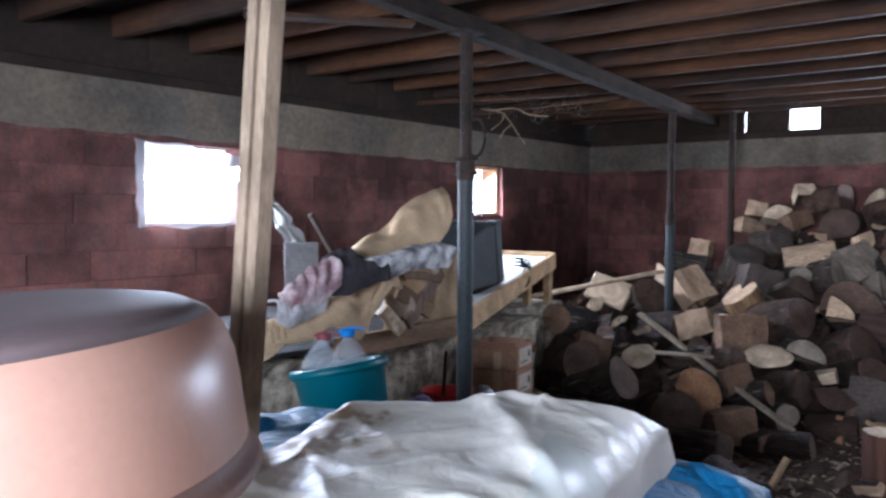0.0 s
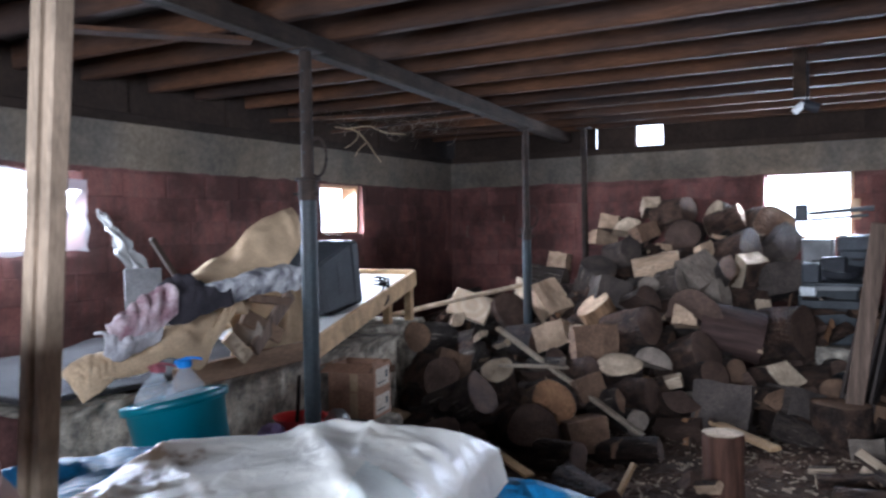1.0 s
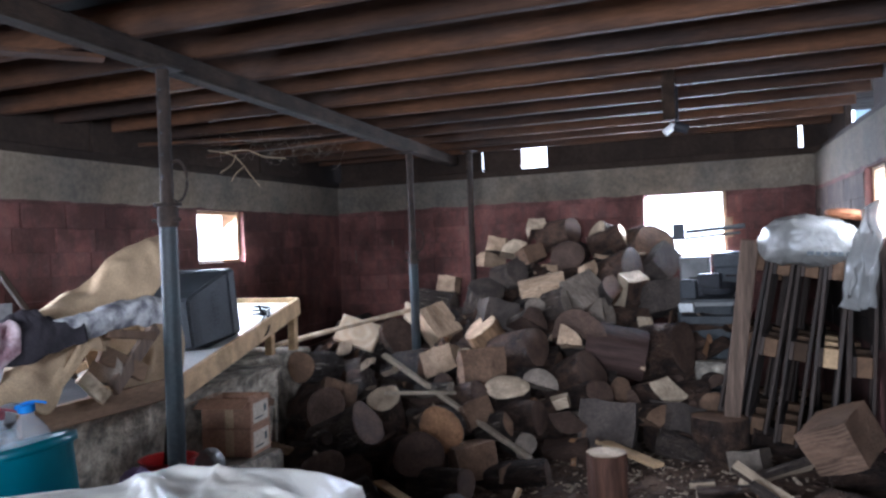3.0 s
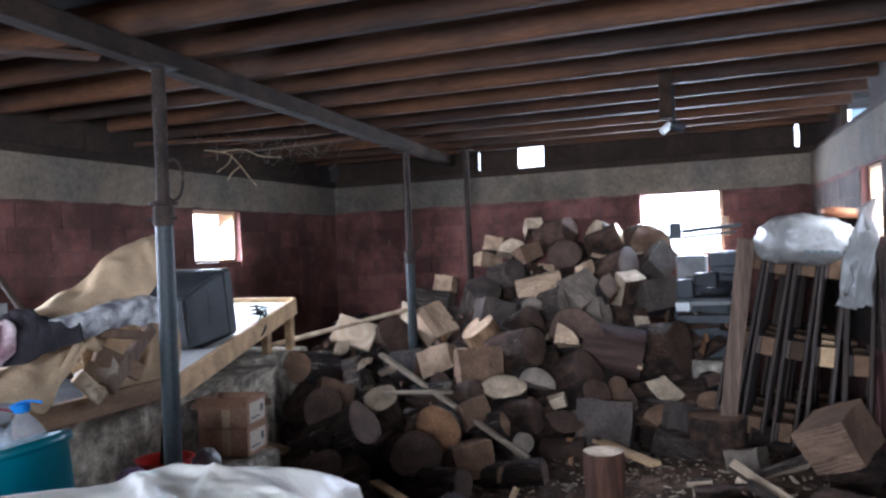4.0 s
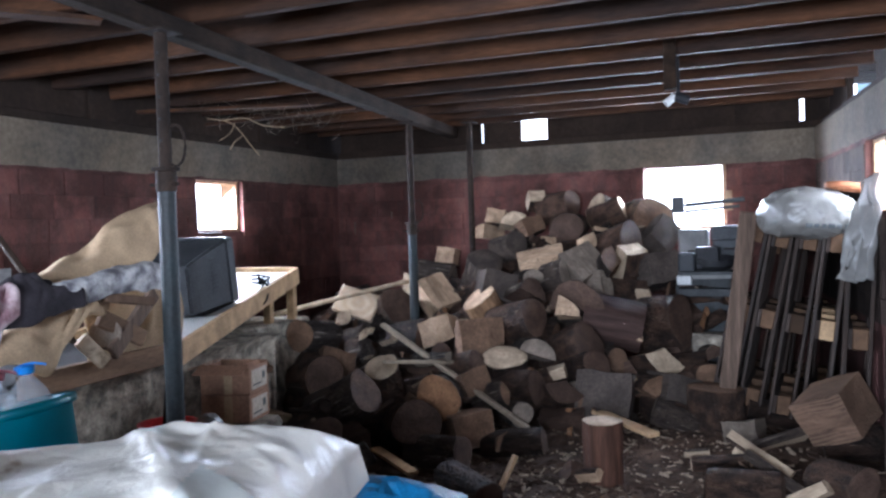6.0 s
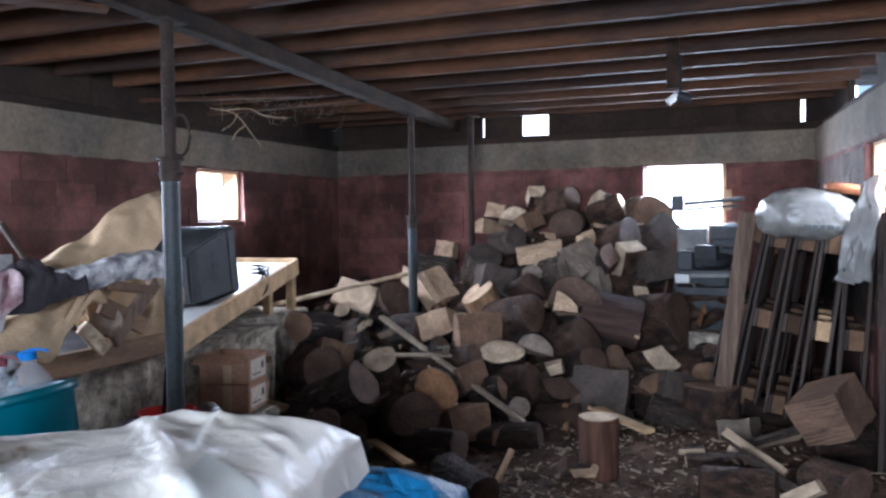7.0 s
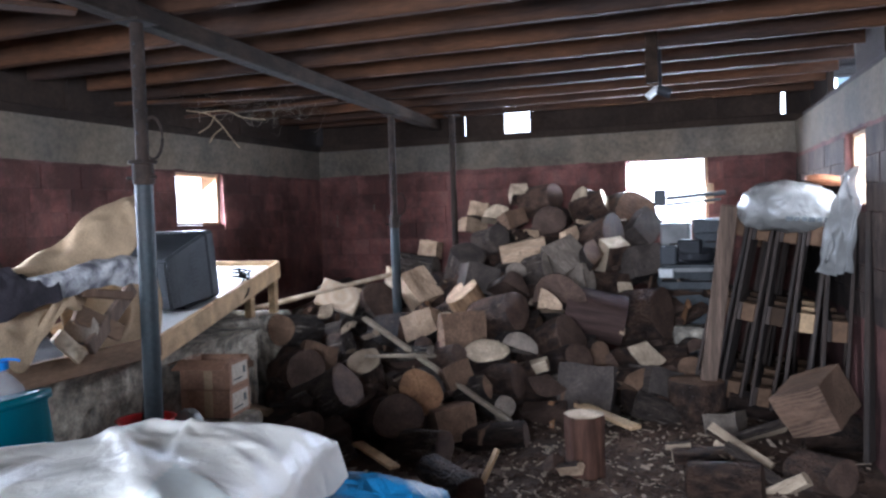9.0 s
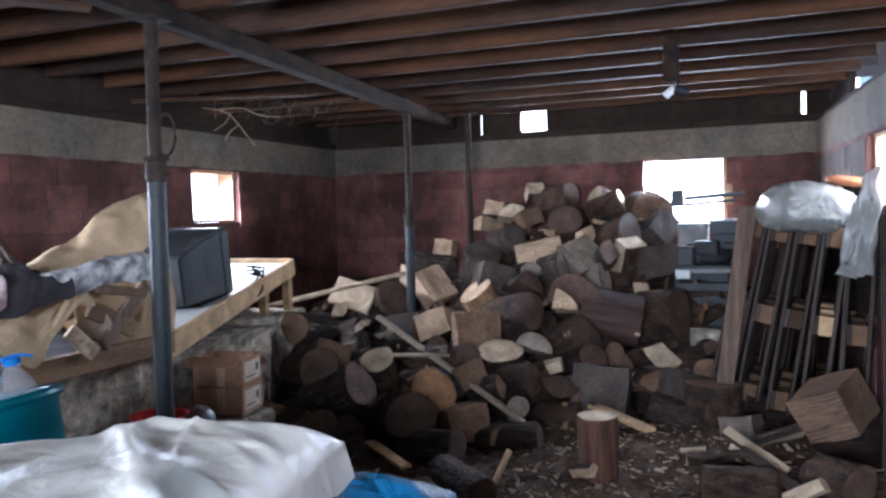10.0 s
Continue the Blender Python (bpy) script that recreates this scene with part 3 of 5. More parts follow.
win_a = window("window_1", "small unglazed window with a raw timber jamb", M_W, holes_w[0], "rst")
win_b = window("window_2", "small unglazed window opening above the firewood", M_N, holes_n[0], "rs")
win_c = window("window_3", "small window opening closed by torn plastic film", M_W, holes_w[1], "")
win_d = window("window_4", "narrow window opening in the east wall", M_E, holes_e[0], "lt")
_u0, _u1, _z0, _z1 = holes_w[1]
_p = blend4((_u0 - 0.06, -0.02, _z0 - 0.02), (_u1 + 0.01, -0.02, _z0 - 0.01), (_u1 + 0.01, -0.02, _z1 - 0.05), (_u0 - 0.08, -0.02, _z1 + 0.01))
_f = part("plastic_film", sheet(lambda u, v: _p(u, v) + Vector((0, wob((u, v, 0), 5, 0.03) - 0.012, wob((u, 0, v), 4, 0.02))), 24, 16, 0), M["film"], win_c,
          "translucent plastic film nailed over the opening", True)
_f.visible_shadow = False

# ---- platform along the west wall and the step before it ----
bm = sheet(lambda u, v: Vector((-3.66 + 0.03 * noise.noise(Vector((u * 20, v * 3, 0))) + (0.05 if v > 0.95 else 0), 2.45 + 2.70 * u,
                                -0.05 + 0.77 * v + 0.02 * noise.noise(Vector((u * 25, 3, 0))) * (v > .9))), 120, 14, 0)
_t = sheet(lambda u, v: Vector((-3.61 - 1.2 * v, 2.45 + 2.70 * u, 0.72 + 0.02 * noise.noise(Vector((u * 25, 3, 0))) * (1 - v))), 120, 6, 0)
_me = bpy.data.meshes.new("t")
_t.to_mesh(_me)
_t.free()
bm.from_mesh(_me)
box(1.10, 0.05, 0.74, (-4.2, 5.125, 0.35), 0.01, bm=bm)
box(0.78, 0.97, 0.74, (-4.37, 5.63, 0.34), 0.02, None, 0.012, 4, bm=bm)
tagged(part("masonry_platform", bm, M["plinth"], smooth=True), "low rough plastered masonry platform along the brick wall", "platform", kind="structure")
bm = box(0.62, 2.2, 0.36, (-3.36, 2.72, 0.15), 0.03, None, 0.02, 3)
box(0.40, 0.84, 0.355, (-3.47, 4.22, 0.15), 0.02, None, 0.01, 5, bm=bm)
tagged(part("concrete_step", bm, M["plinth"]), "low concrete step in front of the platform", "step", kind="structure")

# ---- steel props and post ----


def prop(x, y, collar, lower_r=0.037, upper_r=0.027, top=2.235, paint="steel"):
    root = thing("steel_prop", "adjustable blue-gray steel prop with a rusty upper tube", "prop", pose(x, y, 0), "steel props")
    part("lower_tube", turned([(lower_r, 0.01), (lower_r, collar)], 24), M[paint], root, smooth=False)
    part("upper_tube", turned([(upper_r, collar - 0.05), (upper_r, top - 0.01)], 20), M["rust"], root, "dark rusty inner tube")
    part("collar", turned([(lower_r + 0.002, collar - 0.09), (lower_r + 0.006, collar - 0.085), (lower_r + 0.006, collar - 0.01), (lower_r + 0.001, collar)], 24),
         M["rust"], root)
    part("flange", turned([(lower_r + 0.006, collar - 0.004), (lower_r + 0.020, collar - 0.003), (lower_r + 0.020, collar + 0.010), (lower_r + 0.004, collar + 0.011)], 24), M["rust"], root)
    part("locking_pin", tube([(-lower_r - 0.035, -0.01, collar - 0.06), (lower_r + 0.035, -0.01, collar - 0.06)], 0.008, 8), M["rust"], root, "short rusty pin through the tube")
    part("base_plate", box(0.14, 0.14, 0.012, (0, 0, 0.006), 0.002), M["rust"], root)
    part("head_plate", box(0.13, 0.13, 0.010, (0, 0, top - 0.005), 0.002), M["rust"], root)
    ring = [(lower_r + 0.01 + 0.05 * math.sin(a), 0.01, collar + 0.10 + 0.085 * math.cos(a)) for a in np.linspace(0, 2 * math.pi, 20)]
    part("handle", tube(ring, 0.006, 6), M["rust"], root, "bent wire pin handle")
    for k in range(5):
        part("pin_hole", box(0.012, 0.004, 0.012, (0.004, -upper_r, collar + 0.12 + 0.09 * k), 0.001), M["tvdark"], root)
    return root


prop(-2.95, 3.36, 1.66)
prop(-3.29, 6.60, 1.42, 0.036, 0.026)
prop(-3.12, 7.55, 0.9, 0.036, 0.027, 2.33)
root = thing("timber_post", "raw pine post of two nailed planks, leaning slightly", "post")
part("plank", bar((-2.528, 1.69, 0.02), (-2.287, 1.68, 2.33), 0.058, 0.034, 0.005), M["post"], root)
part("plank", bar((-2.495, 1.70, 0.02), (-2.254, 1.69, 2.33), 0.052, 0.034, 0.005), M["post"], root)

# ---- firewood ----
HX = [-4.7, -4.2, -3.8, -3.2, -2.9, -2.5, -2.0, -1.5, -1.0, -0.2]
HY = [4.6, 4.5, 4.4, 4.4, 4.5, 5.0, 5.6, 6.1, 6.3, 6.3]
HT = [.9, .95, 1.0, 1.1, 1.4, 1.6, 1.6, 1.45, 1.25, 1.0]
HE = [.7, .7, .7, .8, 1.0, 1.05, 1.0, .9, .9, .9]


def heap(x, y):
    """The height of the heap of firewood."""
    a = np.interp(x, HX, HY)
    q = (y - a) / (7.85 - a)
    dip = 0.17 * math.exp(-((x + 3.1) ** 2 + (y - 6.3) ** 2) / 0.16)
    return 0.0 if q <= 0 else float(np.interp(x, HX, HT) * min(q, 1) ** np.interp(x, HX, HE)) - dip


LOGS = {}


def log_template(kind, tone, variant):
    key = (kind, tone, variant)
    if key in LOGS:
        return LOGS[key]
    rng = random.Random(hash((len(kind), tone, variant)) % 9999 + variant * 7)
    seg, rings = 30, 9
    s1, s2 = rng.uniform(0, 50), rng.uniform(0.03, 0.09)
    cut = M["cut%d" % tone]
    bark = M["bark_gray"] if tone in (2, 6) or variant == 1 else M["bark"]

    def radius(a, z):
        return 1 + s2 * math.sin(2 * a + s1) + 0.05 * math.sin(3 * a + s1 * 2) + 0.10 * noise.noise(Vector((math.cos(a) * 1.4 + s1, math.sin(a) * 1.4, z * 1.2))) + 0.035 * noise.noise(Vector((math.cos(a) * 5 + s1, math.sin(a) * 5, z * 4)))

    def bent(z):
        return Vector((0.07 * math.sin(z * 2 + s1), 0.07 * math.cos(z * 2.3 + s1), 0))
    slope = Vector((rng.uniform(-.07, .07), rng.uniform(-.07, .07), 0))

    def shell(a0, a1, n, name, mat):
        bm = bmesh.new()
        rows = []
        for k in range(rings):
            z = -0.5 + k / (rings - 1)
            rows.append([bm.verts.new(Vector((math.cos(a0 + (a1 - a0) * i / n), math.sin(a0 + (a1 - a0) * i / n), 0)) * radius(a0 + (a1 - a0) * i / n, z)
                                      + bent(z) + Vector((0, 0, z))) for i in range(n + 1)])
        for p, q in zip(rows, rows[1:]):
            for i in range(n):
                bm.faces.new((p[i], p[i + 1], q[i + 1], q[i]))
        ends = [[v.co.copy() for v in r] for r in (rows[0], rows[-1])]
        bmesh.ops.remove_doubles(bm, verts=bm.verts, dist=1e-5)
        bm.normal_update()
        return bm, ends

    if kind in ("round", "bare"):
        bark = M["bare%d" % tone] if kind == "bare" else bark
        bm, ends = shell(0, 2 * math.pi, seg, "bark", bark)
        ob = part("firewood_log", bm, bark, smooth=True)
        for z, e in ((-0.5, ends[0]), (0.5, ends[1])):
            b = bmesh.new()
            loops = []
            for f in (1.0, 0.88, 0.55):
                loops.append([b.verts.new(Vector((v.x * f, v.y * f, z + (0.012 if z > 0 else -0.012) * (f < 1) + slope.dot(v) * f * 0.3))) for v in e[:-1]])
            mid = b.verts.new((0, 0, z + (0.014 if z > 0 else -0.014)))
            n = len(loops[0])
            for p, q in zip(loops, loops[1:]):
                for i in range(n):
                    b.faces.new((p[i], p[(i + 1) % n], q[(i + 1) % n], q[i]))
            for i in range(n):
                b.faces.new((loops[-1][i], loops[-1][(i + 1) % n], mid))
            bmesh.ops.recalc_face_normals(b, faces=b.faces)
            if (mid.normal.z > 0) != (z > 0):
                bmesh.ops.reverse_faces(b, faces=b.faces)
            part("sawn_end", b, cut, ob, "sawn end with growth rings")
    elif kind == "wedge":
        span = rng.choice((1.5, 2.2, 3.0))
        n = 10
        bm, ends = shell(0.3, 0.3 + span, n, "bark", bark)
        bm_w = bmesh.new()
        heart = [Vector((0.05 * math.sin(s1 + k), 0.05 * math.cos(s1 * 2 + k * 1.4), -0.5 + k / 6)) for k in range(7)]
        rows = []
        for k in range(7):
            z = -0.5 + k / 6
            a, c = 0.3, 0.3 + span
            pa = Vector((math.cos(a), math.sin(a), 0)) * radius(a, z) * 0.985 + bent(z)
            pc = Vector((math.cos(c), math.sin(c), 0)) * radius(c, z) * 0.985 + bent(z)
            row = []
            for f in (0, .33, .66, 1):
                row.append(bm_w.verts.new(Vector((heart[k].x, heart[k].y, z)).lerp(Vector((pa.x, pa.y, z)), 1 - f) + Vector((0, 0.03 * noise.noise(Vector((f * 3, z * 4, s1))), 0)) * (0 < f < 1)))
            for f in (.33, .66, 1):
                row.append(bm_w.verts.new(Vector((heart[k].x, heart[k].y, z)).lerp(Vector((pc.x, pc.y, z)), f) + Vector((0.03 * noise.noise(Vector((f * 3, z * 4, s1 + 9))), 0, 0)) * (f < 1)))
            rows.append(row)
        for p, q in zip(rows, rows[1:]):
            for i in range(len(p) - 1):
                bm_w.faces.new((p[i], p[i + 1], q[i + 1], q[i]))
        for z, e, row in ((-0.5, ends[0], rows[0]), (0.5, ends[1], rows[-1])):
            rim = [bm_w.verts.new((v.x * .985, v.y * .985, z)) for v in e]
            h = bm_w.verts.new((heart[0].x, heart[0].y, z + (0.02 if z > 0 else -0.02)))
            for i in range(len(rim) - 1):
                bm_w.faces.new((rim[i], rim[i + 1], h) if z > 0 else (rim[i + 1], rim[i], h))
        ob = part("split_log", bm_w, cut)
        part("bark", bm, bark, ob, "rough bark", smooth=True)
    else:
        bm = bmesh.new()
        bmesh.ops.create_cube(bm, size=1)
        bmesh.ops.subdivide_edges(bm, edges=bm.edges[:], cuts=3, use_grid_fill=True)
        for v in bm.verts:
            v.co = Vector((v.co.x * 1.9, v.co.y * 1.55, v.co.z))
            v.co += Vector((wob(v.co, 1.1, 0.12, s1) + wob(v.co, 4, 0.03, s1), wob(v.co, 1.1, 0.14, s1 + 5) + wob(v.co, 4, 0.03, s1 + 3), wob(v.co, 1.1, 0.05, s1 + 9)))
        bm.normal_update()
        faces = [f for f in bm.faces if f.normal.y < -0.7]
        b2 = bmesh.new()
        for f in faces:
            b2.faces.new([b2.verts.new(v.co + Vector((0, -0.012, 0))) for v in f.verts])
        bmesh.ops.remove_doubles(b2, verts=b2.verts, dist=1e-4)
        ob = part("split_log", bm, cut)
        part("bark", b2, bark, ob, "rough bark", smooth=True)
    LOGS[key] = ob
    ob["fresh"] = 1
    return ob


LABELS = {"bare": ["dark debarked log with smooth sides", "debarked log of pale yellow wood", "gray debarked log", "brown debarked log",
                   "orange-brown debarked log", "reddish brown chopping stump with a pale sawn top", "gray debarked log"],
          "round": ["dark brown bark log with a dull sawn end", "thick log with a fresh yellow sawn end", "upright gray weathered log, pale sawn end",
                    "bark covered log with a brown sawn end", "log with an orange-brown rough sawn end", "log with a pale cream sawn end",
                    "damp blue-gray log with dull bark"],
          "wedge": ["dark split firewood piece with bark on one side", "split firewood wedge with fresh yellow faces", "gray weathered split firewood wedge",
                    "brown split firewood wedge with bark", "orange-brown split firewood wedge", "pale cream split firewood wedge", "gray split firewood shard"],
          "block": ["dark squarish firewood block", "squarish split block of fresh yellow wood", "large gray squarish firewood block",
                    "brown squarish firewood block", "orange-brown squarish firewood block", "pale split firewood slab", "gray squarish firewood block", "large brown split block with streaked grain"]}
PLACED = []
_lr = random.Random(77)


def lay(kind, at, r, length, n, tone, twist=None, variant=None):
    """Lays one piece of firewood: its axis along n, its thickness r, its length."""
    v = _lr.randint(0, 2)
    t = log_template(kind, tone, v if variant is None else variant)
    q = Vector(n).to_track_quat("Z", "Y").to_matrix().to_4x4() @ Matrix.Rotation(_lr.uniform(0, 6.28) if twist is None else twist, 4, "Z")
    if kind == "block" and twist is None:
        q = Vector(n).to_track_quat("Z", "Y").to_matrix().to_4x4() @ Matrix.Rotation(_lr.uniform(-.35, .35), 4, "Z")
    m = Matrix.Translation(at) @ q
    if "fresh" in t:
        del t["fresh"]
        ob = t
        ob.matrix_basis = m
    else:
        ob = copy_thing(t, m)
    ob.scale = (r, r, length)
    tagged(ob, LABELS[kind][tone], "firewood", "firewood heap")
    PLACED.append(Vector(at))
    return ob


def slab(at, w, h, thick, n, twist, tone):
    """A flat split board of firewood with ragged corners."""
    bm = box(w, h, thick, (0, 0, 0), 0.006, None, 0.018, 7)
    ob = part("split_log", bm, M["cut%d" % tone])
    ob.matrix_basis = Matrix.Translation(at) @ Vector(n).to_track_quat("Z", "Y").to_matrix().to_4x4() @ Matrix.Rotation(twist, 4, "Z")
    PLACED.append(Vector(at))
    return tagged(ob, "flat pale gray split firewood slab", "firewood", "firewood heap")


lay("bare", (-1.48, 4.98, 0.150), 0.112, 0.335, (0.0, 0.02, 1.0), 5, None, 0)
lay("round", (-0.95, 6.22, 0.13), 0.165, 0.28, (0.03, 0.0, 1.0), 3)
lay("block", (-0.30, 5.62, 0.30), 0.165, 0.30, (0.80, -0.50, 0.36), 7, 0.30)
lay("round", (-3.66, 5.66, 0.63), 0.117, 0.33, (-0.17, -0.98, 0.10), 3)
lay("round", (-3.64, 5.66, 0.41), 0.12, 0.34, (0.70, -0.65, 0.05), 0)
lay("round", (-3.62, 5.52, 0.15), 0.15, 0.36, (0.80, -0.55, 0.05), 0)
slab((-3.80, 6.58, 0.77), 0.34, 0.235, 0.05, (0.42, -0.85, 0.30), -0.42, 5)
lay("wedge", (-3.94, 6.49, 0.68), 0.104, 0.15, (0.52, -0.79, 0.31), 5)
lay("round", (-3.52, 6.70, 0.73), 0.140, 0.30, (0.63, -0.75, 0.22), 0)
lay("wedge", (-3.60, 7.16, 0.84), 0.129, 0.20, (-0.06, -0.99, 0.10), 5)
lay("round", (-3.44, 7.38, 0.94), 0.132, 0.36, (0.98, 0.04, -0.21), 2)
lay("block", (-3.20, 6.85, 0.80), 0.126, 0.30, (0.65, -0.25, -0.72), 1, .4)
lay("block", (-3.47, 7.81, 1.10), 0.096, 0.16, (0.04, -0.98, 0.21), 1)
lay("round", (-2.91, 7.18, 0.94), 0.167, 0.36, (0.32, -0.42, 0.85), 6)
lay("block", (-2.97, 7.82, 1.45), 0.089, 0.20, (0.15, -0.97, 0.20), 1)
lay("wedge", (-3.01, 7.85, 1.25), 0.157, 0.30, (-0.41, -0.91, 0.10), 1)
lay("wedge", (-2.76, 7.71, 1.35), 0.139, 0.26, (0.44, -0.88, 0.20), 5)
lay("block", (-2.59, 7.58, 1.36), 0.099, 0.22, (0.62, -0.76, 0.21), 3)
lay("wedge", (-2.48, 7.42, 1.25), 0.125, 0.26, (0.53, -0.82, 0.20), 1)
lay("round", (-2.24, 7.61, 1.33), 0.142, 0.32, (0.00, -1.00, 0.05), 0)
lay("block", (-2.58, 7.78, 1.59), 0.077, 0.16, (0.37, -0.69, 0.62), 5, 0)
lay("round", (-2.38, 7.77, 1.53), 0.127, 0.32, (0.92, -0.33, 0.21), 0)
lay("round", (-1.91, 7.84, 1.46), 0.116, 0.34, (-0.66, -0.69, 0.30), 5)
lay("round", (-1.92, 7.72, 1.44), 0.110, 0.30, (0.93, -0.03, 0.36), 5)
lay("round", (-1.64, 7.84, 1.39), 0.180, 0.30, (0.62, -0.77, 0.15), 3)
lay("round", (-1.69, 7.68, 1.22), 0.084, 0.27, (0.14, -0.25, 0.96), 5)
lay("block", (-1.49, 7.64, 1.24), 0.147, 0.26, (0.70, -0.64, 0.32), 6, .7)
lay("block", (-2.36, 7.09, 1.10), 0.111, 0.37, (0.94, 0.30, 0.17), 1, 0)
lay("round", (-2.70, 7.27, 1.20), 0.111, 0.28, (0.78, -0.59, 0.21), 6)
lay("round", (-2.43, 6.92, 0.94), 0.081, 0.28, (0.54, -0.84, 0.10), 2)
lay("block", (-2.64, 6.73, 0.90), 0.143, 0.28, (0.54, -0.84, 0.10), 6)
lay("wedge", (-2.14, 7.34, 1.22), 0.161, 0.24, (0.67, -0.62, 0.41), 1)
lay("block", (-2.02, 7.08, 1.01), 0.164, 0.30, (0.70, -0.28, -0.66), 2, .5)
lay("wedge", (-2.18, 6.93, 0.96), 0.117, 0.24, (0.86, -0.47, 0.21), 2)
lay("block", (-1.67, 7.25, 1.02), 0.102, 0.32, (0.24, -0.40, 0.89), 5)
lay("block", (-1.46, 7.30, 0.97), 0.158, 0.30, (0.56, -0.77, 0.31), 6, .1)
lay("wedge", (-2.10, 6.56, 0.68), 0.161, 0.26, (0.05, -0.97, 0.25), 1)
lay("bare", (-2.65, 6.55, 0.73), 0.141, 0.26, (-0.36, -0.46, 0.81), 1)
lay("block", (-2.92, 6.25, 0.58), 0.131, 0.26, (0.04, -0.95, 0.30), 1, .4)
lay("wedge", (-2.81, 6.23, 0.61), 0.093, 0.22, (0.78, -0.62, 0.10), 5)
lay("block", (-2.58, 6.12, 0.56), 0.162, 0.28, (0.52, -0.80, 0.30), 3, 0)
lay("round", (-2.35, 5.97, 0.36), 0.151, 0.28, (0.19, -0.38, 0.91), 5)
lay("wedge", (-2.19, 6.12, 0.45), 0.131, 0.22, (0.53, -0.82, 0.21), 2)
lay("round", (-2.22, 5.86, 0.28), 0.116, 0.30, (0.98, -0.19, 0.11), 0)
lay("wedge", (-2.00, 6.08, 0.28), 0.169, 0.30, (0.60, -0.74, 0.30), 0)
lay("wedge", (-2.09, 6.06, 0.35), 0.077, 0.30, (0.95, 0.04, 0.30), 5)
lay("round", (-2.23, 5.79, 0.14), 0.079, 0.30, (0.62, -0.78, 0.10), 2)
lay("round", (-2.11, 5.39, 0.04), 0.089, 0.38, (0.99, 0.10, 0.13), 0)
lay("round", (-2.62, 5.51, 0.28), 0.144, 0.36, (0.26, -0.96, 0.10), 4)
lay("block", (-2.41, 5.40, 0.11), 0.130, 0.28, (0.62, -0.77, 0.10), 3, .1)
lay("block", (-2.50, 5.70, 0.33), 0.107, 0.24, (0.69, -0.66, 0.30), 3)
lay("round", (-3.06, 5.60, 0.28), 0.109, 0.46, (0.11, -0.62, 0.77), 5)
lay("wedge", (-3.56, 6.15, 0.58), 0.057, 0.10, (0.52, -0.79, 0.31), 5)
lay("wedge", (-3.50, 6.19, 0.57), 0.051, 0.10, (0.83, -0.46, 0.31), 5)
lay("wedge", (-3.33, 5.84, 0.51), 0.054, 0.14, (0.50, -0.40, -0.77), 5)
lay("wedge", (-3.30, 6.12, 0.51), 0.050, 0.12, (0.93, -0.19, 0.30), 5)
lay("block", (-3.46, 5.58, 0.45), 0.120, 0.30, (0.62, -0.76, 0.21), 3)
lay("round", (-3.17, 5.13, 0.28), 0.149, 0.42, (0.87, -0.04, 0.50), 0)
lay("round", (-3.52, 5.38, 0.38), 0.137, 0.36, (0.78, -0.59, 0.21), 0)
lay("round", (-2.73, 5.19, 0.17), 0.142, 0.40, (0.60, -0.74, 0.30), 0)
lay("bare", (-1.72, 6.72, 0.61), 0.189, 0.44, (0.97, 0.15, -0.21), 0)
lay("wedge", (-1.94, 6.69, 0.68), 0.223, 0.36, (0.04, -0.95, 0.30), 0)
lay("wedge", (-1.93, 6.92, 0.86), 0.145, 0.26, (0.86, -0.47, 0.21), 2)
lay("wedge", (-1.56, 7.06, 0.83), 0.117, 0.22, (0.62, -0.76, 0.21), 5)
lay("round", (-1.42, 6.89, 0.61), 0.184, 0.40, (0.91, -0.37, 0.20), 0)
lay("wedge", (-1.43, 6.66, 0.42), 0.182, 0.30, (0.65, -0.69, 0.31), 5)
lay("round", (-1.72, 6.54, 0.37), 0.087, 0.30, (0.54, -0.84, 0.10), 3)
lay("block", (-1.69, 6.17, 0.20), 0.199, 0.28, (0.10, -0.98, 0.18), 6, -.1)
lay("wedge", (-1.54, 6.38, 0.26), 0.112, 0.24, (0.76, -0.58, 0.30), 1)
lay("wedge", (-1.46, 6.34, 0.16), 0.148, 0.26, (0.78, -0.62, 0.10), 3)
lay("block", (-1.27, 6.44, 0.19), 0.140, 0.30, (0.62, -0.77, 0.10), 6)
lay("round", (-1.12, 6.69, 0.26), 0.091, 0.28, (0.53, -0.84, 0.10), 3)
lay("round", (-1.21, 6.17, 0.05), 0.091, 0.32, (0.95, -0.03, -0.31), 2)
lay("round", (-2.38, 6.38, 0.66), 0.146, 0.36, (0.89, -0.32, 0.31), 0)
lay("round", (-2.59, 5.79, 0.42), 0.097, 0.30, (0.92, -0.33, 0.21), 0)
lay("wedge", (-2.77, 5.72, 0.44), 0.101, 0.26, (0.99, -0.06, 0.10), 2)
lay("round", (-3.20, 6.34, 0.52), 0.131, 0.34, (0.91, -0.41, 0.10), 0)
lay("wedge", (-2.38, 6.61, 0.80), 0.129, 0.28, (0.76, -0.58, 0.30), 0)
lay("round", (-1.80, 7.44, 1.20), 0.144, 0.34, (0.83, -0.46, 0.31), 0)
lay("wedge", (-1.79, 7.11, 0.94), 0.178, 0.34, (0.51, -0.47, 0.72), 3)
lay("round", (-1.96, 6.36, 0.46), 0.144, 0.36, (0.81, -0.44, 0.40), 0)
lay("wedge", (-2.33, 5.71, 0.25), 0.098, 0.26, (0.89, -0.32, 0.31), 3)
lay("round", (-1.86, 6.27, 0.36), 0.122, 0.34, (0.78, -0.59, 0.21), 0)
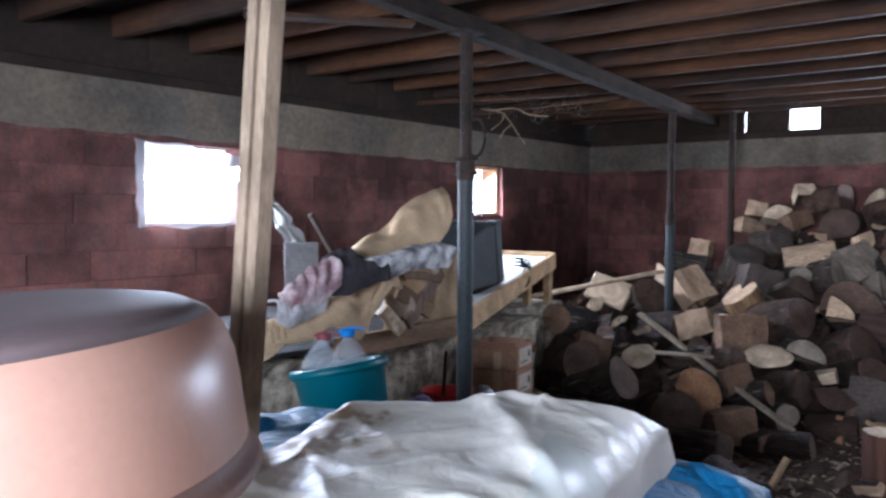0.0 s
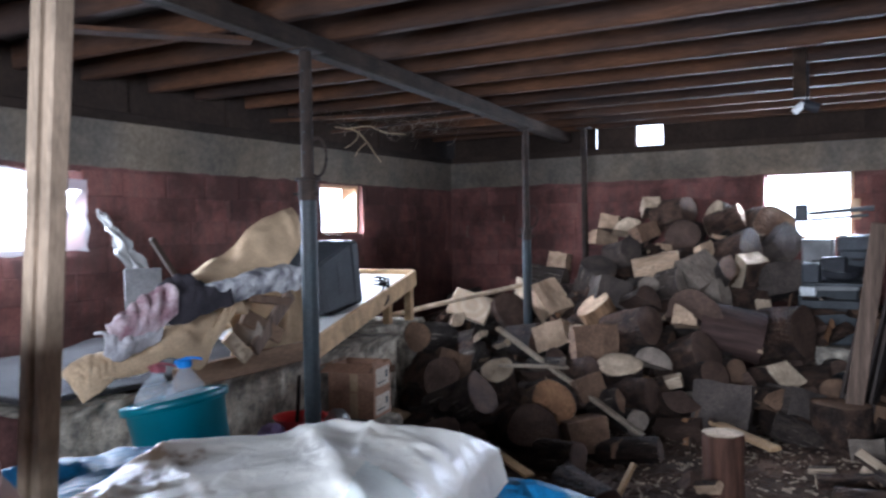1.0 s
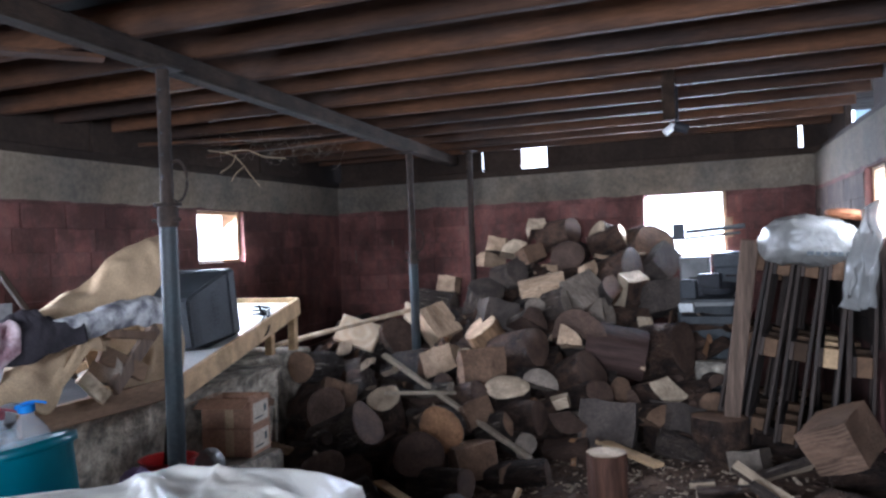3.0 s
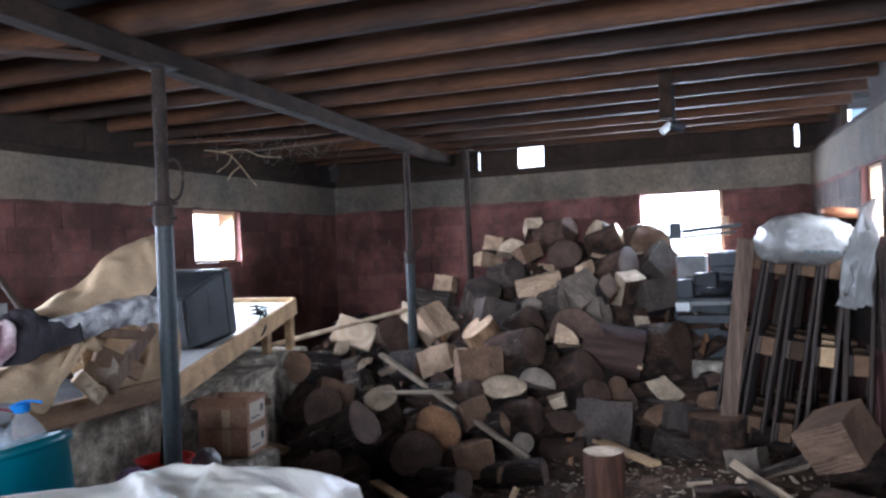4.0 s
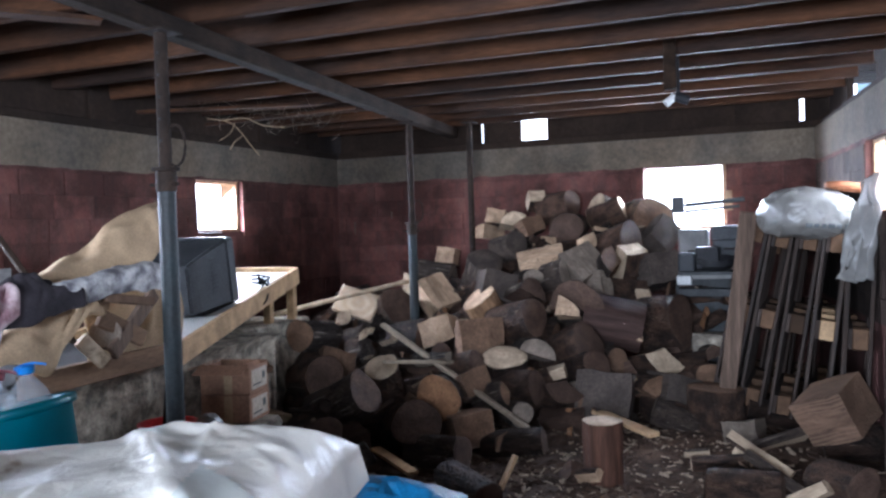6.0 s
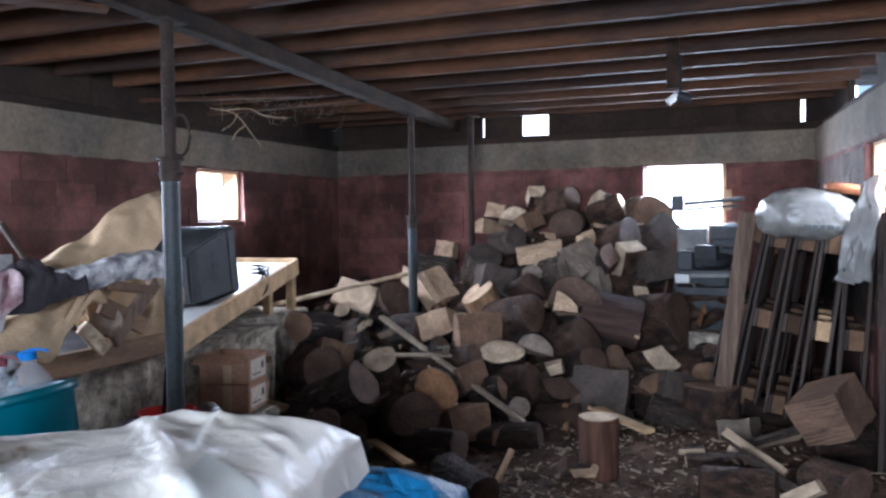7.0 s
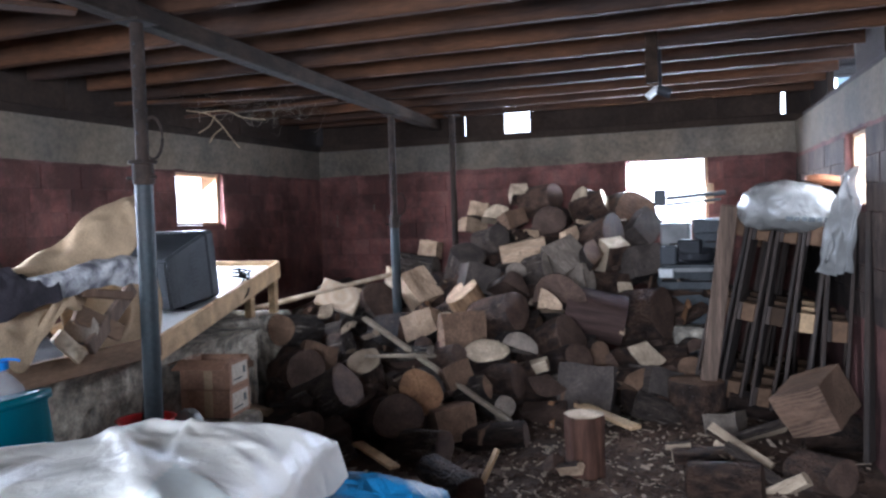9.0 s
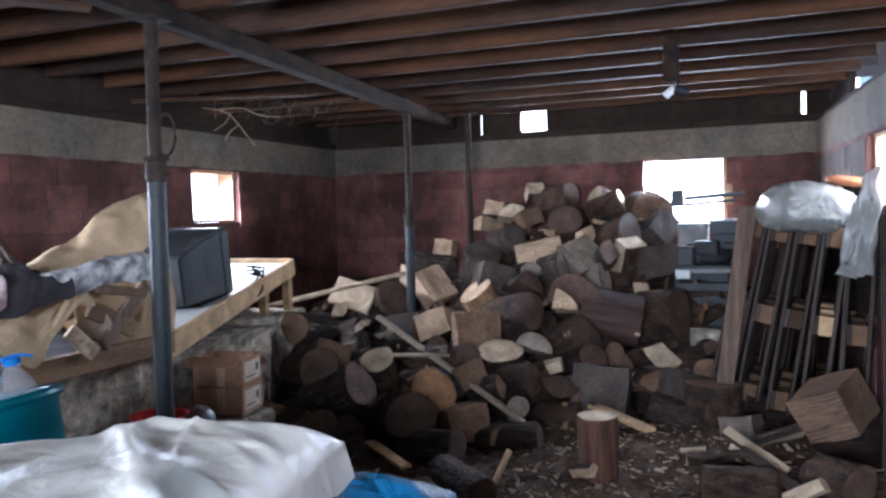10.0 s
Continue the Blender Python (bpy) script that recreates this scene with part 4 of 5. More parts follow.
lay("round", (-2.48, 5.04, 0.05), 0.103, 0.36, (0.98, -0.19, 0.11), 0)
lay("wedge", (-1.93, 5.87, 0.10), 0.125, 0.30, (0.99, 0.04, 0.10), 0)
lay("block", (-0.78, 5.96, 0.05), 0.099, 0.26, (-0.23, -0.96, 0.15), 2, .2)
lay("round", (-0.58, 6.41, 0.07), 0.090, 0.42, (0.97, 0.15, -0.21), 0)
lay("wedge", (-0.63, 5.63, 0.05), 0.073, 0.44, (0.80, 0.57, 0.15), 5)
lay("wedge", (-0.82, 5.35, 0.02), 0.067, 0.15, (0.46, -0.36, 0.81), 1)
lay("wedge", (-0.68, 5.19, 0.16), 0.065, 0.36, (0.84, -0.29, -0.46), 5)
lay("wedge", (-0.62, 4.95, 0.14), 0.045, 0.30, (0.84, -0.25, -0.48), 5)
lay("wedge", (-0.50, 4.88, -0.00), 0.061, 0.28, (0.80, -0.27, 0.54), 5)
lay("round", (-0.32, 5.01, 0.08), 0.093, 0.30, (0.62, -0.77, 0.10), 0)
lay("round", (-0.76, 4.79, 0.05), 0.099, 0.34, (1.00, -0.06, 0.05), 0)
lay("wedge", (-0.90, 5.31, 0.03), 0.057, 0.30, (0.98, 0.15, 0.10), 5)
lay("wedge", (-1.03, 5.46, 0.02), 0.041, 0.14, (0.99, 0.06, 0.10), 5)
lay("wedge", (-1.52, 4.81, 0.03), 0.060, 0.13, (0.92, -0.33, 0.21), 1)
lay("round", (0.10, 6.50, 0.11), 0.126, 0.34, (0.98, -0.19, 0.11), 2)
lay("wedge", (0.01, 5.88, 0.06), 0.122, 0.34, (0.99, -0.06, 0.10), 3)
lay("round", (-0.17, 5.86, 0.06), 0.112, 0.36, (0.99, 0.04, 0.10), 0)

lay("round", (-2.05, 4.42, 0.08), 0.085, 0.40, (0.78, -0.62, -0.03), 0)
lay("wedge", (-1.70, 4.96, 0.05), 0.08, 0.20, (0.5, -0.4, 0.5), 0)
_fr = random.Random(21)
for depth, count in ((0.20, 210), (0.34, 170)):
    for _ in range(count):
        x, y = _fr.uniform(-4.55, -0.95), _fr.uniform(4.55, 7.75)
        h = heap(x, y)
        r = _fr.uniform(0.07, 0.12)
        z = h - depth
        if h < 0.10 or z < r * 0.7 or (x < -3.6 and y < 6.15):
            if not (0.05 < h and depth < 0.25 and x > -3.5):
                continue
            z = r * 0.55
        p = Vector((x, y, z))
        if depth < 0.25 and any((p - q).length < 0.13 for q in PLACED):
            continue
        k = _fr.choice(("round", "round", "round", "wedge", "wedge", "block"))
        tone = _fr.choice((0, 0, 0, 3, 0, 0, 6, 0))
        n = Vector((_fr.choice((-1, 1)) * 0.8 + _fr.gauss(0, 0.4), _fr.gauss(0.2, 0.5), _fr.gauss(0.1, 0.3))).normalized()
        lay(k, p, r, _fr.uniform(0.24, 0.36), n, tone)

# splinters and small split pieces lying on the heap
for _ in range(90):
    x, y = _fr.uniform(-4.2, -1.0), _fr.uniform(4.7, 7.6)
    h = heap(x, y)
    if h < 0.05 or (x < -3.6 and y < 6.2):
        continue
    lay("wedge", (x, y, h - 0.05), _fr.uniform(0.025, 0.055), _fr.uniform(0.10, 0.26),
        Vector((_fr.gauss(0, 1), _fr.gauss(0, 1), _fr.gauss(0, 0.5))).normalized(), _fr.choice((5, 1, 3, 2, 4, 0, 0, 3)))

# sawn laths and a pole across the heap
root = tagged(part("wooden_lath", bar((-3.16, 5.74, 0.715), (-2.06, 5.54, 0.10), 0.05, 0.025, 0.003), M["lath"]),
              "long pale sawn lath lying down the firewood heap", "lath", "loose laths")
tagged(part("wooden_lath", bar((-3.02, 5.45, 0.50), (-2.62, 5.72, 0.47), 0.035, 0.02, 0.003), M["lath"]),
       "short pale sawn lath across the firewood", "lath", "loose laths")
tagged(part("wooden_lath", bar((-1.72, 6.02, 0.12), (-1.30, 5.72, 0.06), 0.09, 0.025, 0.003), M["pine"]),
       "pale board offcut lying beside the stump", "lath", "loose laths")
tagged(part("wooden_lath", bar((-2.84, 4.95, 0.07), (-2.49, 4.72, 0.02), 0.07, 0.02, 0.003), M["pine"]),
       "pale board half under the blue tarpaulin", "lath", "loose laths")
tagged(part("wooden_lath", bar((-1.93, 4.55, 0.03), (-1.86, 4.62, 0.20), 0.04, 0.018, 0.003), M["pine"]),
       "split white kindling stick standing in the litter", "lath", "loose laths")
tagged(part("wooden_pole", tube([(-4.16, 5.82, 0.75), (-3.84, 6.40, 0.84), (-3.50, 7.0, 0.93)], 0.019, 10), M["cut5"]),
       "pale barked pole lying from platform to firewood", "pole")

# chips and bark litter on the floor


def litter(name, label, cat, mat, count, sizes, seed):
    bm = bmesh.new()
    rng = random.Random(seed)
    for _ in range(count):
        x, y = rng.gauss(-1.35, 0.75), rng.uniform(3.2, 6.6)
        if not -2.9 < x < east_x(y) - 0.05:
            continue
        s = rng.choice(sizes)
        q = Euler((rng.uniform(-.4, .4), rng.uniform(-.4, .4), rng.uniform(0, 6.3))).to_matrix()
        c = Vector((x, y, floor_z(x, y) + 0.008))
        a, b, h = s * rng.uniform(1, 3.0), s * rng.uniform(.3, .9), 0.003
        vs = [bm.verts.new(c + q @ Vector(v)) for v in ((-a, -b * .6, -h), (a, -b, -h), (a * .8, b, -h), (-a, b * .7, -h), (-a, -b * .6, h), (a, -b, h), (a * .8, b, h), (-a, b * .7, h))]
        for f in ((0, 3, 2, 1), (4, 5, 6, 7), (0, 1, 5, 4), (1, 2, 6, 5), (2, 3, 7, 6), (3, 0, 4, 7)):
            bm.faces.new([vs[i] for i in f])
    return tagged(part(name, bm, mat), label, cat, kind="stuff")


litter("wood_chip_litter", "pale wood chips and splinters scattered on the earth", "wood chips", M["chip"], 1300, (0.003, 0.005, 0.007, 0.009, 0.013, 0.018), 5)
litter("bark_litter", "dark crumbs of bark strewn on the earth floor", "bark", M["litter"], 2600, (0.006, 0.009, 0.014, 0.02), 6)

# ---- covered stack in the foreground ----


def drape(corners, top, drops, spread, folds, seed, nu=90, nv=90, creases=(), thick=0.003):
    """A sheet over a stack: the top patch, and skirts that fall past each edge."""
    p = blend4(*[(*c, 0) for c in corners])

    def f(s, t):
        u, v = -0.35 + 1.7 * s, -0.35 + 1.7 * t
        cu, cv = min(max(u, 0), 1), min(max(v, 0), 1)
        q = p(cu, cv)
        ou, ov = u - cu, v - cv
        over = min(1.0, math.hypot(ou, ov) / 0.35)
        du = (p(1, cv) - p(0, cv)).normalized()
        dv = (p(cu, 1) - p(cu, 0)).normalized()
        side = drops[0] if u < 0 else drops[1] if u > 1 else drops[2] if v < 0 else drops[3] if v > 1 else 0
        if (u < 0 or u > 1) and (v < 0 or v > 1):
            side = min(side, drops[2] if v < 0 else drops[3])
        edge = min(cu, 1 - cu, cv, 1 - cv)
        z = top(cu, cv) - 0.05 * math.exp(-edge / 0.05) - 0.05 * math.exp(-(1 - cu) / 0.09) - side * over ** 1.1
        q = q + (du * math.copysign(1, ou) * (ou != 0) * abs(ou) / 0.35 + dv * math.copysign(1, ov) * (ov != 0) * abs(ov) / 0.35) * spread
        r = Vector((q.x, q.y, z))
        ridge = 1 - abs(noise.noise(Vector((q.x * 2.1 + seed, q.y * 3.4, z * 1.5 + seed))))
        ridge2 = 1 - abs(noise.noise(Vector((q.x * 5.5 + q.y * 3 + seed, q.y * 4 - q.x * 2, z * 4))))
        ridge3 = 1 - abs(noise.noise(Vector((q.x * 11 - q.y * 6 + seed, q.y * 12 + q.x * 5, z * 9))))
        w = Vector((q.x, q.y, z * 0.8 + seed)) + Vector((wob(q, 3, 0.10, seed), wob(q, 3, 0.10, seed + 3), 0))
        f1 = noise.voronoi(w * 2.6)[0]
        f2 = noise.voronoi(w * 6.1)[0]
        f3 = noise.voronoi(w * 12.5)[0]
        r.z += folds * (0.5 * (ridge ** 6 - 0.35) + 0.9 * min(f1[1] - f1[0], 0.6) + 0.26 * min(f2[1] - f2[0], 0.6) + 0.08 * min(f3[1] - f3[0], 0.6) - 0.45)
        for x, y, a, w, hgt, reach in creases:
            dx, dy = q.x - x, q.y - y
            d, e = abs(-dx * math.sin(a) + dy * math.cos(a) + wob(q, 4, 0.03, seed)), dx * math.cos(a) + dy * math.sin(a)
            r.z += hgt * math.exp(-d / w) * math.exp(-(e / reach) ** 2)
        n2 = folds * 0.9 * over * noise.noise(Vector((q.x * 6 + seed, q.y * 6, 0.3)))
        r += (du + dv) * n2 * 0.5
        return r
    return sheet(f, nu, nv, thick)


tagged(part("blue_tarpaulin", drape([(-2.84, 2.26), (-1.46, 2.82), (-1.25, 0.35), (-2.8, 0.25)], lambda u, v: 0.830 - 0.095 * u, (0.80, 0.70, 0.78, 0.75), 0.15, 0.06, 4.0, 130, 130), M["blue"], smooth=True),
       "crumpled blue tarpaulin spread over a covered stack", "tarpaulin")
_cr = random.Random(31)
CREASES = [(_cr.uniform(-2.3, -1.45), _cr.uniform(1.2, 2.5), _cr.choice((0.5, 0.9, 2.2, 2.6)) + _cr.uniform(-0.25, 0.25), _cr.uniform(0.012, 0.03),
            _cr.uniform(0.006, 0.016), _cr.uniform(0.12, 0.4)) for _ in range(26)]
CREASES += [(-1.85, 2.30, 0.55, 0.05, 0.022, 0.45), (-1.75, 1.95, 2.45, 0.04, 0.020, 0.5)]
_white = tagged(part("white_tarpaulin", drape([(-2.36, 2.02), (-1.67, 2.58), (-1.36, 0.70), (-2.12, 0.75)], lambda u, v: 0.882 + 0.055 * u * (1.6 - u) - 0.03 * v + 0.03 * math.exp(-((u - 0.55) / 0.06) ** 2 - (v / 0.08) ** 2) + 0.035 * math.exp(-((u - 0.08) / 0.16) ** 2 - (v / 0.25) ** 2),
                                     (0.08, 0.42, 0.30, 0.2), 0.06, 0.019, 9.0, 200, 200, CREASES), M["tarp"], smooth=True),
       "creased white woven plastic sheet with brown stains over the stack", "tarpaulin")


def print_on(sheet_ob, name, x0, x1, y0, y1, lift, mat, label):
    """A printed area that follows the folds of a sheet."""
    bm = bmesh.new()
    seen = {}
    for f in sheet_ob.data.polygons:
        c = f.center
        if f.normal.z > 0.2 and x0 < c.x + 0.45 * (c.y - 1.9) < x1 and y0 < c.y < y1:
            vs = []
            for k in f.vertices:
                if k not in seen:
                    seen[k] = bm.verts.new(sheet_ob.data.vertices[k].co + Vector((0, 0, lift)))
                vs.append(seen[k])
            bm.faces.new(vs)
    return part(name, bm, mat, sheet_ob, label, True)


print_on(_white, "printed_patch", -1.68, -1.46, 1.60, 2.02, 0.004, M["patch"], "pale printed patch")
prof = [(0.445, 0.0), (0.458, 0.0), (0.466, 0.012), (0.458, 0.024), (0.447, 0.030), (0.445, 0.05), (0.439, 0.13), (0.433, 0.180), (0.420, 0.218), (0.397, 0.245), (0.362, 0.262), (0.31, 0.270), (0.26, 0.272), (0.10, 0.272)]
root = thing("upturned_basin", "large upturned terracotta plastic basin lying on the tarpaulins", "basin", pose(-2.085, 0.88, 1.0, 3, -2, 0))
part("tub_shell", turned(prof[5:10], 72, False), M["basin"], root, smooth=True)
# bottom and shoulder take the colour with painted-in shade
part("tub_bottom", turned(prof[9:], 72), M["basin_dust_shade"], root, "dusty bottom, its shade put into the mauve-gray colour", smooth=True)
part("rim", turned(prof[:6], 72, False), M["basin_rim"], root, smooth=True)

# ---- pallets by the east wall ----


def pallet(m, fresh):
    root = thing("wooden_pallet", "weathered wooden pallet stood on end against the wall" if not fresh else "wooden pallet on end with fresh yellow blocks", "pallet", m, "stacked pallets")
    T, L, W = 0.15, 1.22, 0.80
    for x, n in ((-T / 2 + 0.011, 5), (T / 2 - 0.011, 3)):
        for k in range(n):
            part("deck_board", box(0.022, 0.10 if n == 5 else 0.12, L, (x, 0.055 + (W - 0.11) * k / (n - 1), L / 2), 0.003, None, 0.003, k), M["pallet"], root)
    for z in (0.075, L / 2, L - 0.075):
        part("cross_board", box(0.022, W, 0.12, (-T / 2 + 0.034, W / 2, z), 0.003), M["pallet"], root)
        for y in (0.06, W / 2, W - 0.06):
            part("block", box(T - 0.07, 0.11, 0.12, (0.011, y, z), 0.005, None, 0.003, int(z * 10)), M["palletblock"] if not fresh or z != L / 2 else M["pine"], root)
    return root


for _x, _y, _z, _lean, _f in ((-0.94, 6.40, 0.16, 12, 0), (-0.77, 6.32, 0.12, 11, 0), (-0.58, 6.22, 0.10, 9.5, 0), (-0.40, 6.05, 0.08, 7.5, 1), (-0.20, 5.80, 0.06, 3.5, 0)):
    pallet(pose(_x, _y, _z, 0, _lean, -4), _f)
# guessed back row, added to keep the gaps between the front pallets dark
for _x, _y, _lean in ((-0.80, 7.16, 11), (-0.635, 7.12, 10), (-0.47, 7.06, 9), (-0.30, 6.92, 5)):
    pallet(pose(_x, _y, 0.05, 0, _lean, -3), 0)
for _x, _y in ((-0.75, 6.75), (-0.35, 6.55)):
    tagged(part("timber_offcut", box(0.75, 0.12, 0.10, (_x, _y, 0.045), 0.008, None, 0.006, 5), M["pallet"]), "rough timber offcut under the pallets", "offcut", "timber offcuts")


def sack(centre, size, seed, m=None):
    """A plump tied sack, creased, sagging over what it lies on."""
    bm = bmesh.new()
    bmesh.ops.create_uvsphere(bm, u_segments=48, v_segments=28, radius=1)
    for v in bm.verts:
        c = v.co
        p = Vector([math.copysign(abs(a) ** 0.75, a) for a in c])
        k = 0.11 * (1 - abs(noise.noise(p * 2.2 + Vector((seed, 0, 0))))) ** 6 - 0.03 + 0.025 * noise.noise(p * 5 + Vector((0, seed, 0)))
        p *= 1 + k
        p.z -= 0.10 * (p.x ** 2)
        v.co = Vector((p.x * size[0], p.y * size[1], p.z * size[2]))
    bmesh.ops.transform(bm, matrix=Matrix.Translation(centre) @ (m or Matrix()), verts=bm.verts)
    return bm


root = thing("filled_sack", "full white plastic sack with faint print lying on the pallets", "sack", pose(-0.40, 6.18, 1.40, 0, 4, 10))
part("body", sack((0, 0, 0), (0.275, 0.24, 0.155), 3), M["sack"], root, smooth=True)
for _k in range(7):
    part("printed_mark", box(0.028 if _k % 3 else 0.04, 0.004, 0.026, (-0.04 + 0.042 * _k, -0.245, -0.075), 0.001, Matrix.Rotation(0.25, 4, "X")), M["print"], root)
_p = blend4((-0.26, 5.66, 1.02), (-0.07, 5.62, 1.02), (-0.02, 5.72, 1.62), (-0.11, 5.84, 1.57))
tagged(part("plastic_sheet", sheet(lambda u, v: _p(u, v) + Vector((-0.03 + wob((u, v, 1), 4, 0.06), wob((u, v, 3), 3, 0.04), wob((u, 0, 0), 4, 0.03) * (1 - v))), 20, 24, 0.002), M["milky"], smooth=True),
       "torn translucent plastic sheet hanging from the window", "plastic sheet")
tagged(part("folded_cloth", sack((-0.17, 6.15, 1.555), (0.13, 0.12, 0.03), 8, Matrix.Rotation(0.15, 4, "Y")), M["orange"], smooth=True),
       "rust-orange folded cloth on the white sack", "cloth")
tagged(part("wooden_crate", box(0.16, 0.2, 0.12, (-0.22, 6.55, 1.50), 0.006), M["dark_timber"]), "dark wooden box behind the sack", "box")
tagged(part("leaning_board", bar((-0.915, 6.24, 0.10), (-0.740, 6.26, 1.42), 0.025, 0.105, 0.004, jitter=0.006), M["oldboard"]), "rough weathered plank leaning on the pallets", "board")
tagged(part("corner_board", bar((-0.03, 5.50, 0.02), (0.0, 5.55, 1.36), 0.03, 0.16, 0.004), M["pallet"]), "brown board standing against the wall", "board")

# ---- old cabinets and boxes under the north window ----


def cabinet(label, x0, x1, y, depth, z0, z1, mat, drawers):
    root = thing("old_cabinet", label, "cabinet")
    part("body", box(x1 - x0, depth, z1 - z0, ((x0 + x1) / 2, y + depth / 2, (z0 + z1) / 2), 0.008), mat, root)
    for k in range(drawers):
        h = (z1 - z0) / drawers
        d = part("drawer", box(x1 - x0 - 0.03, 0.014, h - 0.02, ((x0 + x1) / 2, y - 0.009, z0 + h * (k + 0.5)), 0.003), mat, root)
        part("handle", box(0.08, 0.016, 0.014, ((x0 + x1) / 2, y - 0.024, z0 + h * (k + 0.5)), 0.003), M["rust"], d)
    return root


cabinet("gray metal cabinet standing among the logs", -1.30, -0.90, 7.35, 0.42, 0.02, 0.74, M["graymetal"], 3)
cabinet("pale gray drawer unit standing on the cabinet", -1.32, -0.90, 7.33, 0.4, 0.744, 0.95, M["graymetal"], 1)
cabinet("white painted metal cabinet under the window", -1.31, -1.08, 7.52, 0.3, 0.954, 1.30, M["oldwhite"], 1)
cabinet("dark gray machine housing by the window", -1.04, -0.78, 7.45, 0.35, 0.954, 1.33, M["tv"], 1)
tagged(part("concrete_block", box(0.30, 0.22, 0.17, (-1.02, 7.02, 0.44), 0.012, None, 0.01, 2), M["plinth"]), "gray concrete block lying on the heap", "block")
tagged(part("window_bar", tube([(-1.36, 7.90, 1.50), (-0.80, 7.86, 1.54)], 0.020, 10), M["graymetal"]), "metal bar lying across the window opening", "bar")
tagged(part("window_bar", tube([(-1.30, 7.88, 1.45), (-0.84, 7.84, 1.485)], 0.012, 8), M["graymetal"]), "thin metal rod below the window bar", "bar")
tagged(part("wooden_frame_piece", bar((-0.93, 7.93, 1.45), (-0.93, 7.93, 1.62), 0.05, 0.06, 0.004), M["window_wood"]), "short reddish timber beside the window", "timber")
tagged(part("dark_box", box(0.10, 0.12, 0.14, (-1.33, 7.82, 1.51), 0.006), M["tv"]), "small dark plastic box on the window ledge", "box")
tagged(part("dark_pan", turned([(0.09, 0), (0.14, 0.04), (0.145, 0.085), (0.135, 0.085), (0.085, 0.01)], 28), M["tvdark"]), "black metal pan on the cabinet", "pan").matrix_basis = pose(-1.0, 7.18, 1.0, 8, 0, 0)
tagged(part("shelf_board", box(0.5, 0.28, 0.022, (-1.02, 7.20, 0.97), 0.004), M["graymetal"]), "gray shelf board on the drawer unit", "shelf")

tagged(part("paper_carton", box(0.108, 0.140, 0.071, (-1.238, 7.230, 0.911), 0.006, None, 0.004, 1166), M["white"]), "small white carton on the metal shelf", "box")
tagged(part("dark_appliance", box(0.175, 0.200, 0.182, (-1.063, 7.280, 1.080), 0.012, None, 0.004, 1199), M["tvdark"]), "black plastic appliance lying on the cabinets", "appliance")
tagged(part("gray_appliance", box(0.127, 0.180, 0.149, (-1.220, 7.270, 1.046), 0.012, None, 0.004, 1168), M["tv"]), "gray plastic appliance beside the black one", "appliance")
tagged(part("metal_tray", box(0.291, 0.260, 0.033, (-1.032, 7.250, 0.940), 0.003, None, 0.004, 1192), M["oldwhite"]), "gray metal tray with a bright edge", "tray")
tagged(part("metal_tray", box(0.393, 0.260, 0.053, (-1.085, 7.250, 0.818), 0.003, None, 0.004, 1168), M["graymetal"]), "lower gray metal tray under the appliances", "tray")
tagged(part("machine_cover", box(0.242, 0.200, 0.107, (-0.914, 7.320, 1.268), 0.010, None, 0.004, 1226), M["tv"]), "dark angular machine cover by the window", "machine")

# ---- bed base, television and rags on the platform ----
root = thing("wooden_bed_base", "raw pine bed base with a white panel, tilted on the platform", "bed base")
part("side_board", bar((-3.47, 3.98, 0.765), (-3.965, 5.93, 1.05), 0.03, 0.125, 0.003), M["pine"], root)
part("side_board", bar((-4.30, 3.98, 0.765), (-4.66, 5.93, 1.05), 0.03, 0.125, 0.003), M["pine"], root)
part("end_board", bar((-3.985, 5.94, 1.052), (-4.645, 5.94, 1.052), 0.03, 0.125, 0.003), M["pine"], root)
_p = blend4((-3.49, 3.98, 0.785), (-3.98, 5.92, 1.075), (-4.64, 5.92, 1.075), (-4.28, 3.98, 0.785))
part("panel", sheet(lambda u, v: _p(u, v), 4, 4, 0.012), M["white"], root, "white laminate panel")
for _a, _h in (((-4.00, 5.90), 1.0), ((-4.02, 5.62), 0.96), ((-4.62, 5.90), 1.0)):
    part("leg", box(0.06, 0.05, _h - 0.72, (*_a, (0.72 + _h) / 2), 0.004), M["pine"], root)

root = thing("television", "old bulky black tube television seen from behind", "television", pose(-4.02, 4.86, 0.925, 8, 0, 4))
part("front_bezel", box(0.42, 0.11, 0.43, (0, 0.10, 0.215), 0.02), M["tv"], root)
bm = bmesh.new()
for (w, h, y, zc) in ((0.41, 0.41, 0.05, 0.215), (0.385, 0.385, -0.05, 0.205), (0.34, 0.33, -0.24, 0.18), (0.31, 0.30, -0.30, 0.165)):
    [bm.verts.new((sx * w / 2, y, zc + sz * h / 2)) for sx, sz in ((-1, -1), (1, -1), (1, 1), (-1, 1))]
bm.verts.ensure_lookup_table()
for k in range(3):
    for i in range(4):
        bm.faces.new((bm.verts[4 * k + i], bm.verts[4 * k + (i + 1) % 4], bm.verts[4 * k + 4 + (i + 1) % 4], bm.verts[4 * k + 4 + i]))
bm.faces.new([bm.verts[12 + i] for i in range(4)])
bmesh.ops.recalc_face_normals(bm, faces=bm.faces)
bmesh.ops.bevel(bm, geom=bm.edges[:], offset=0.012, segments=2, affect="EDGES")
part("rear_housing", bm, M["tv"], root, "ribbed black rear housing")
for k in range(9):
    part("vent_slot", box(0.004, 0.12, 0.006, (0.192, -0.06, 0.12 + 0.025 * k), 0.001, Matrix.Rotation(0.12, 4, "Z")), M["tvdark"], root)
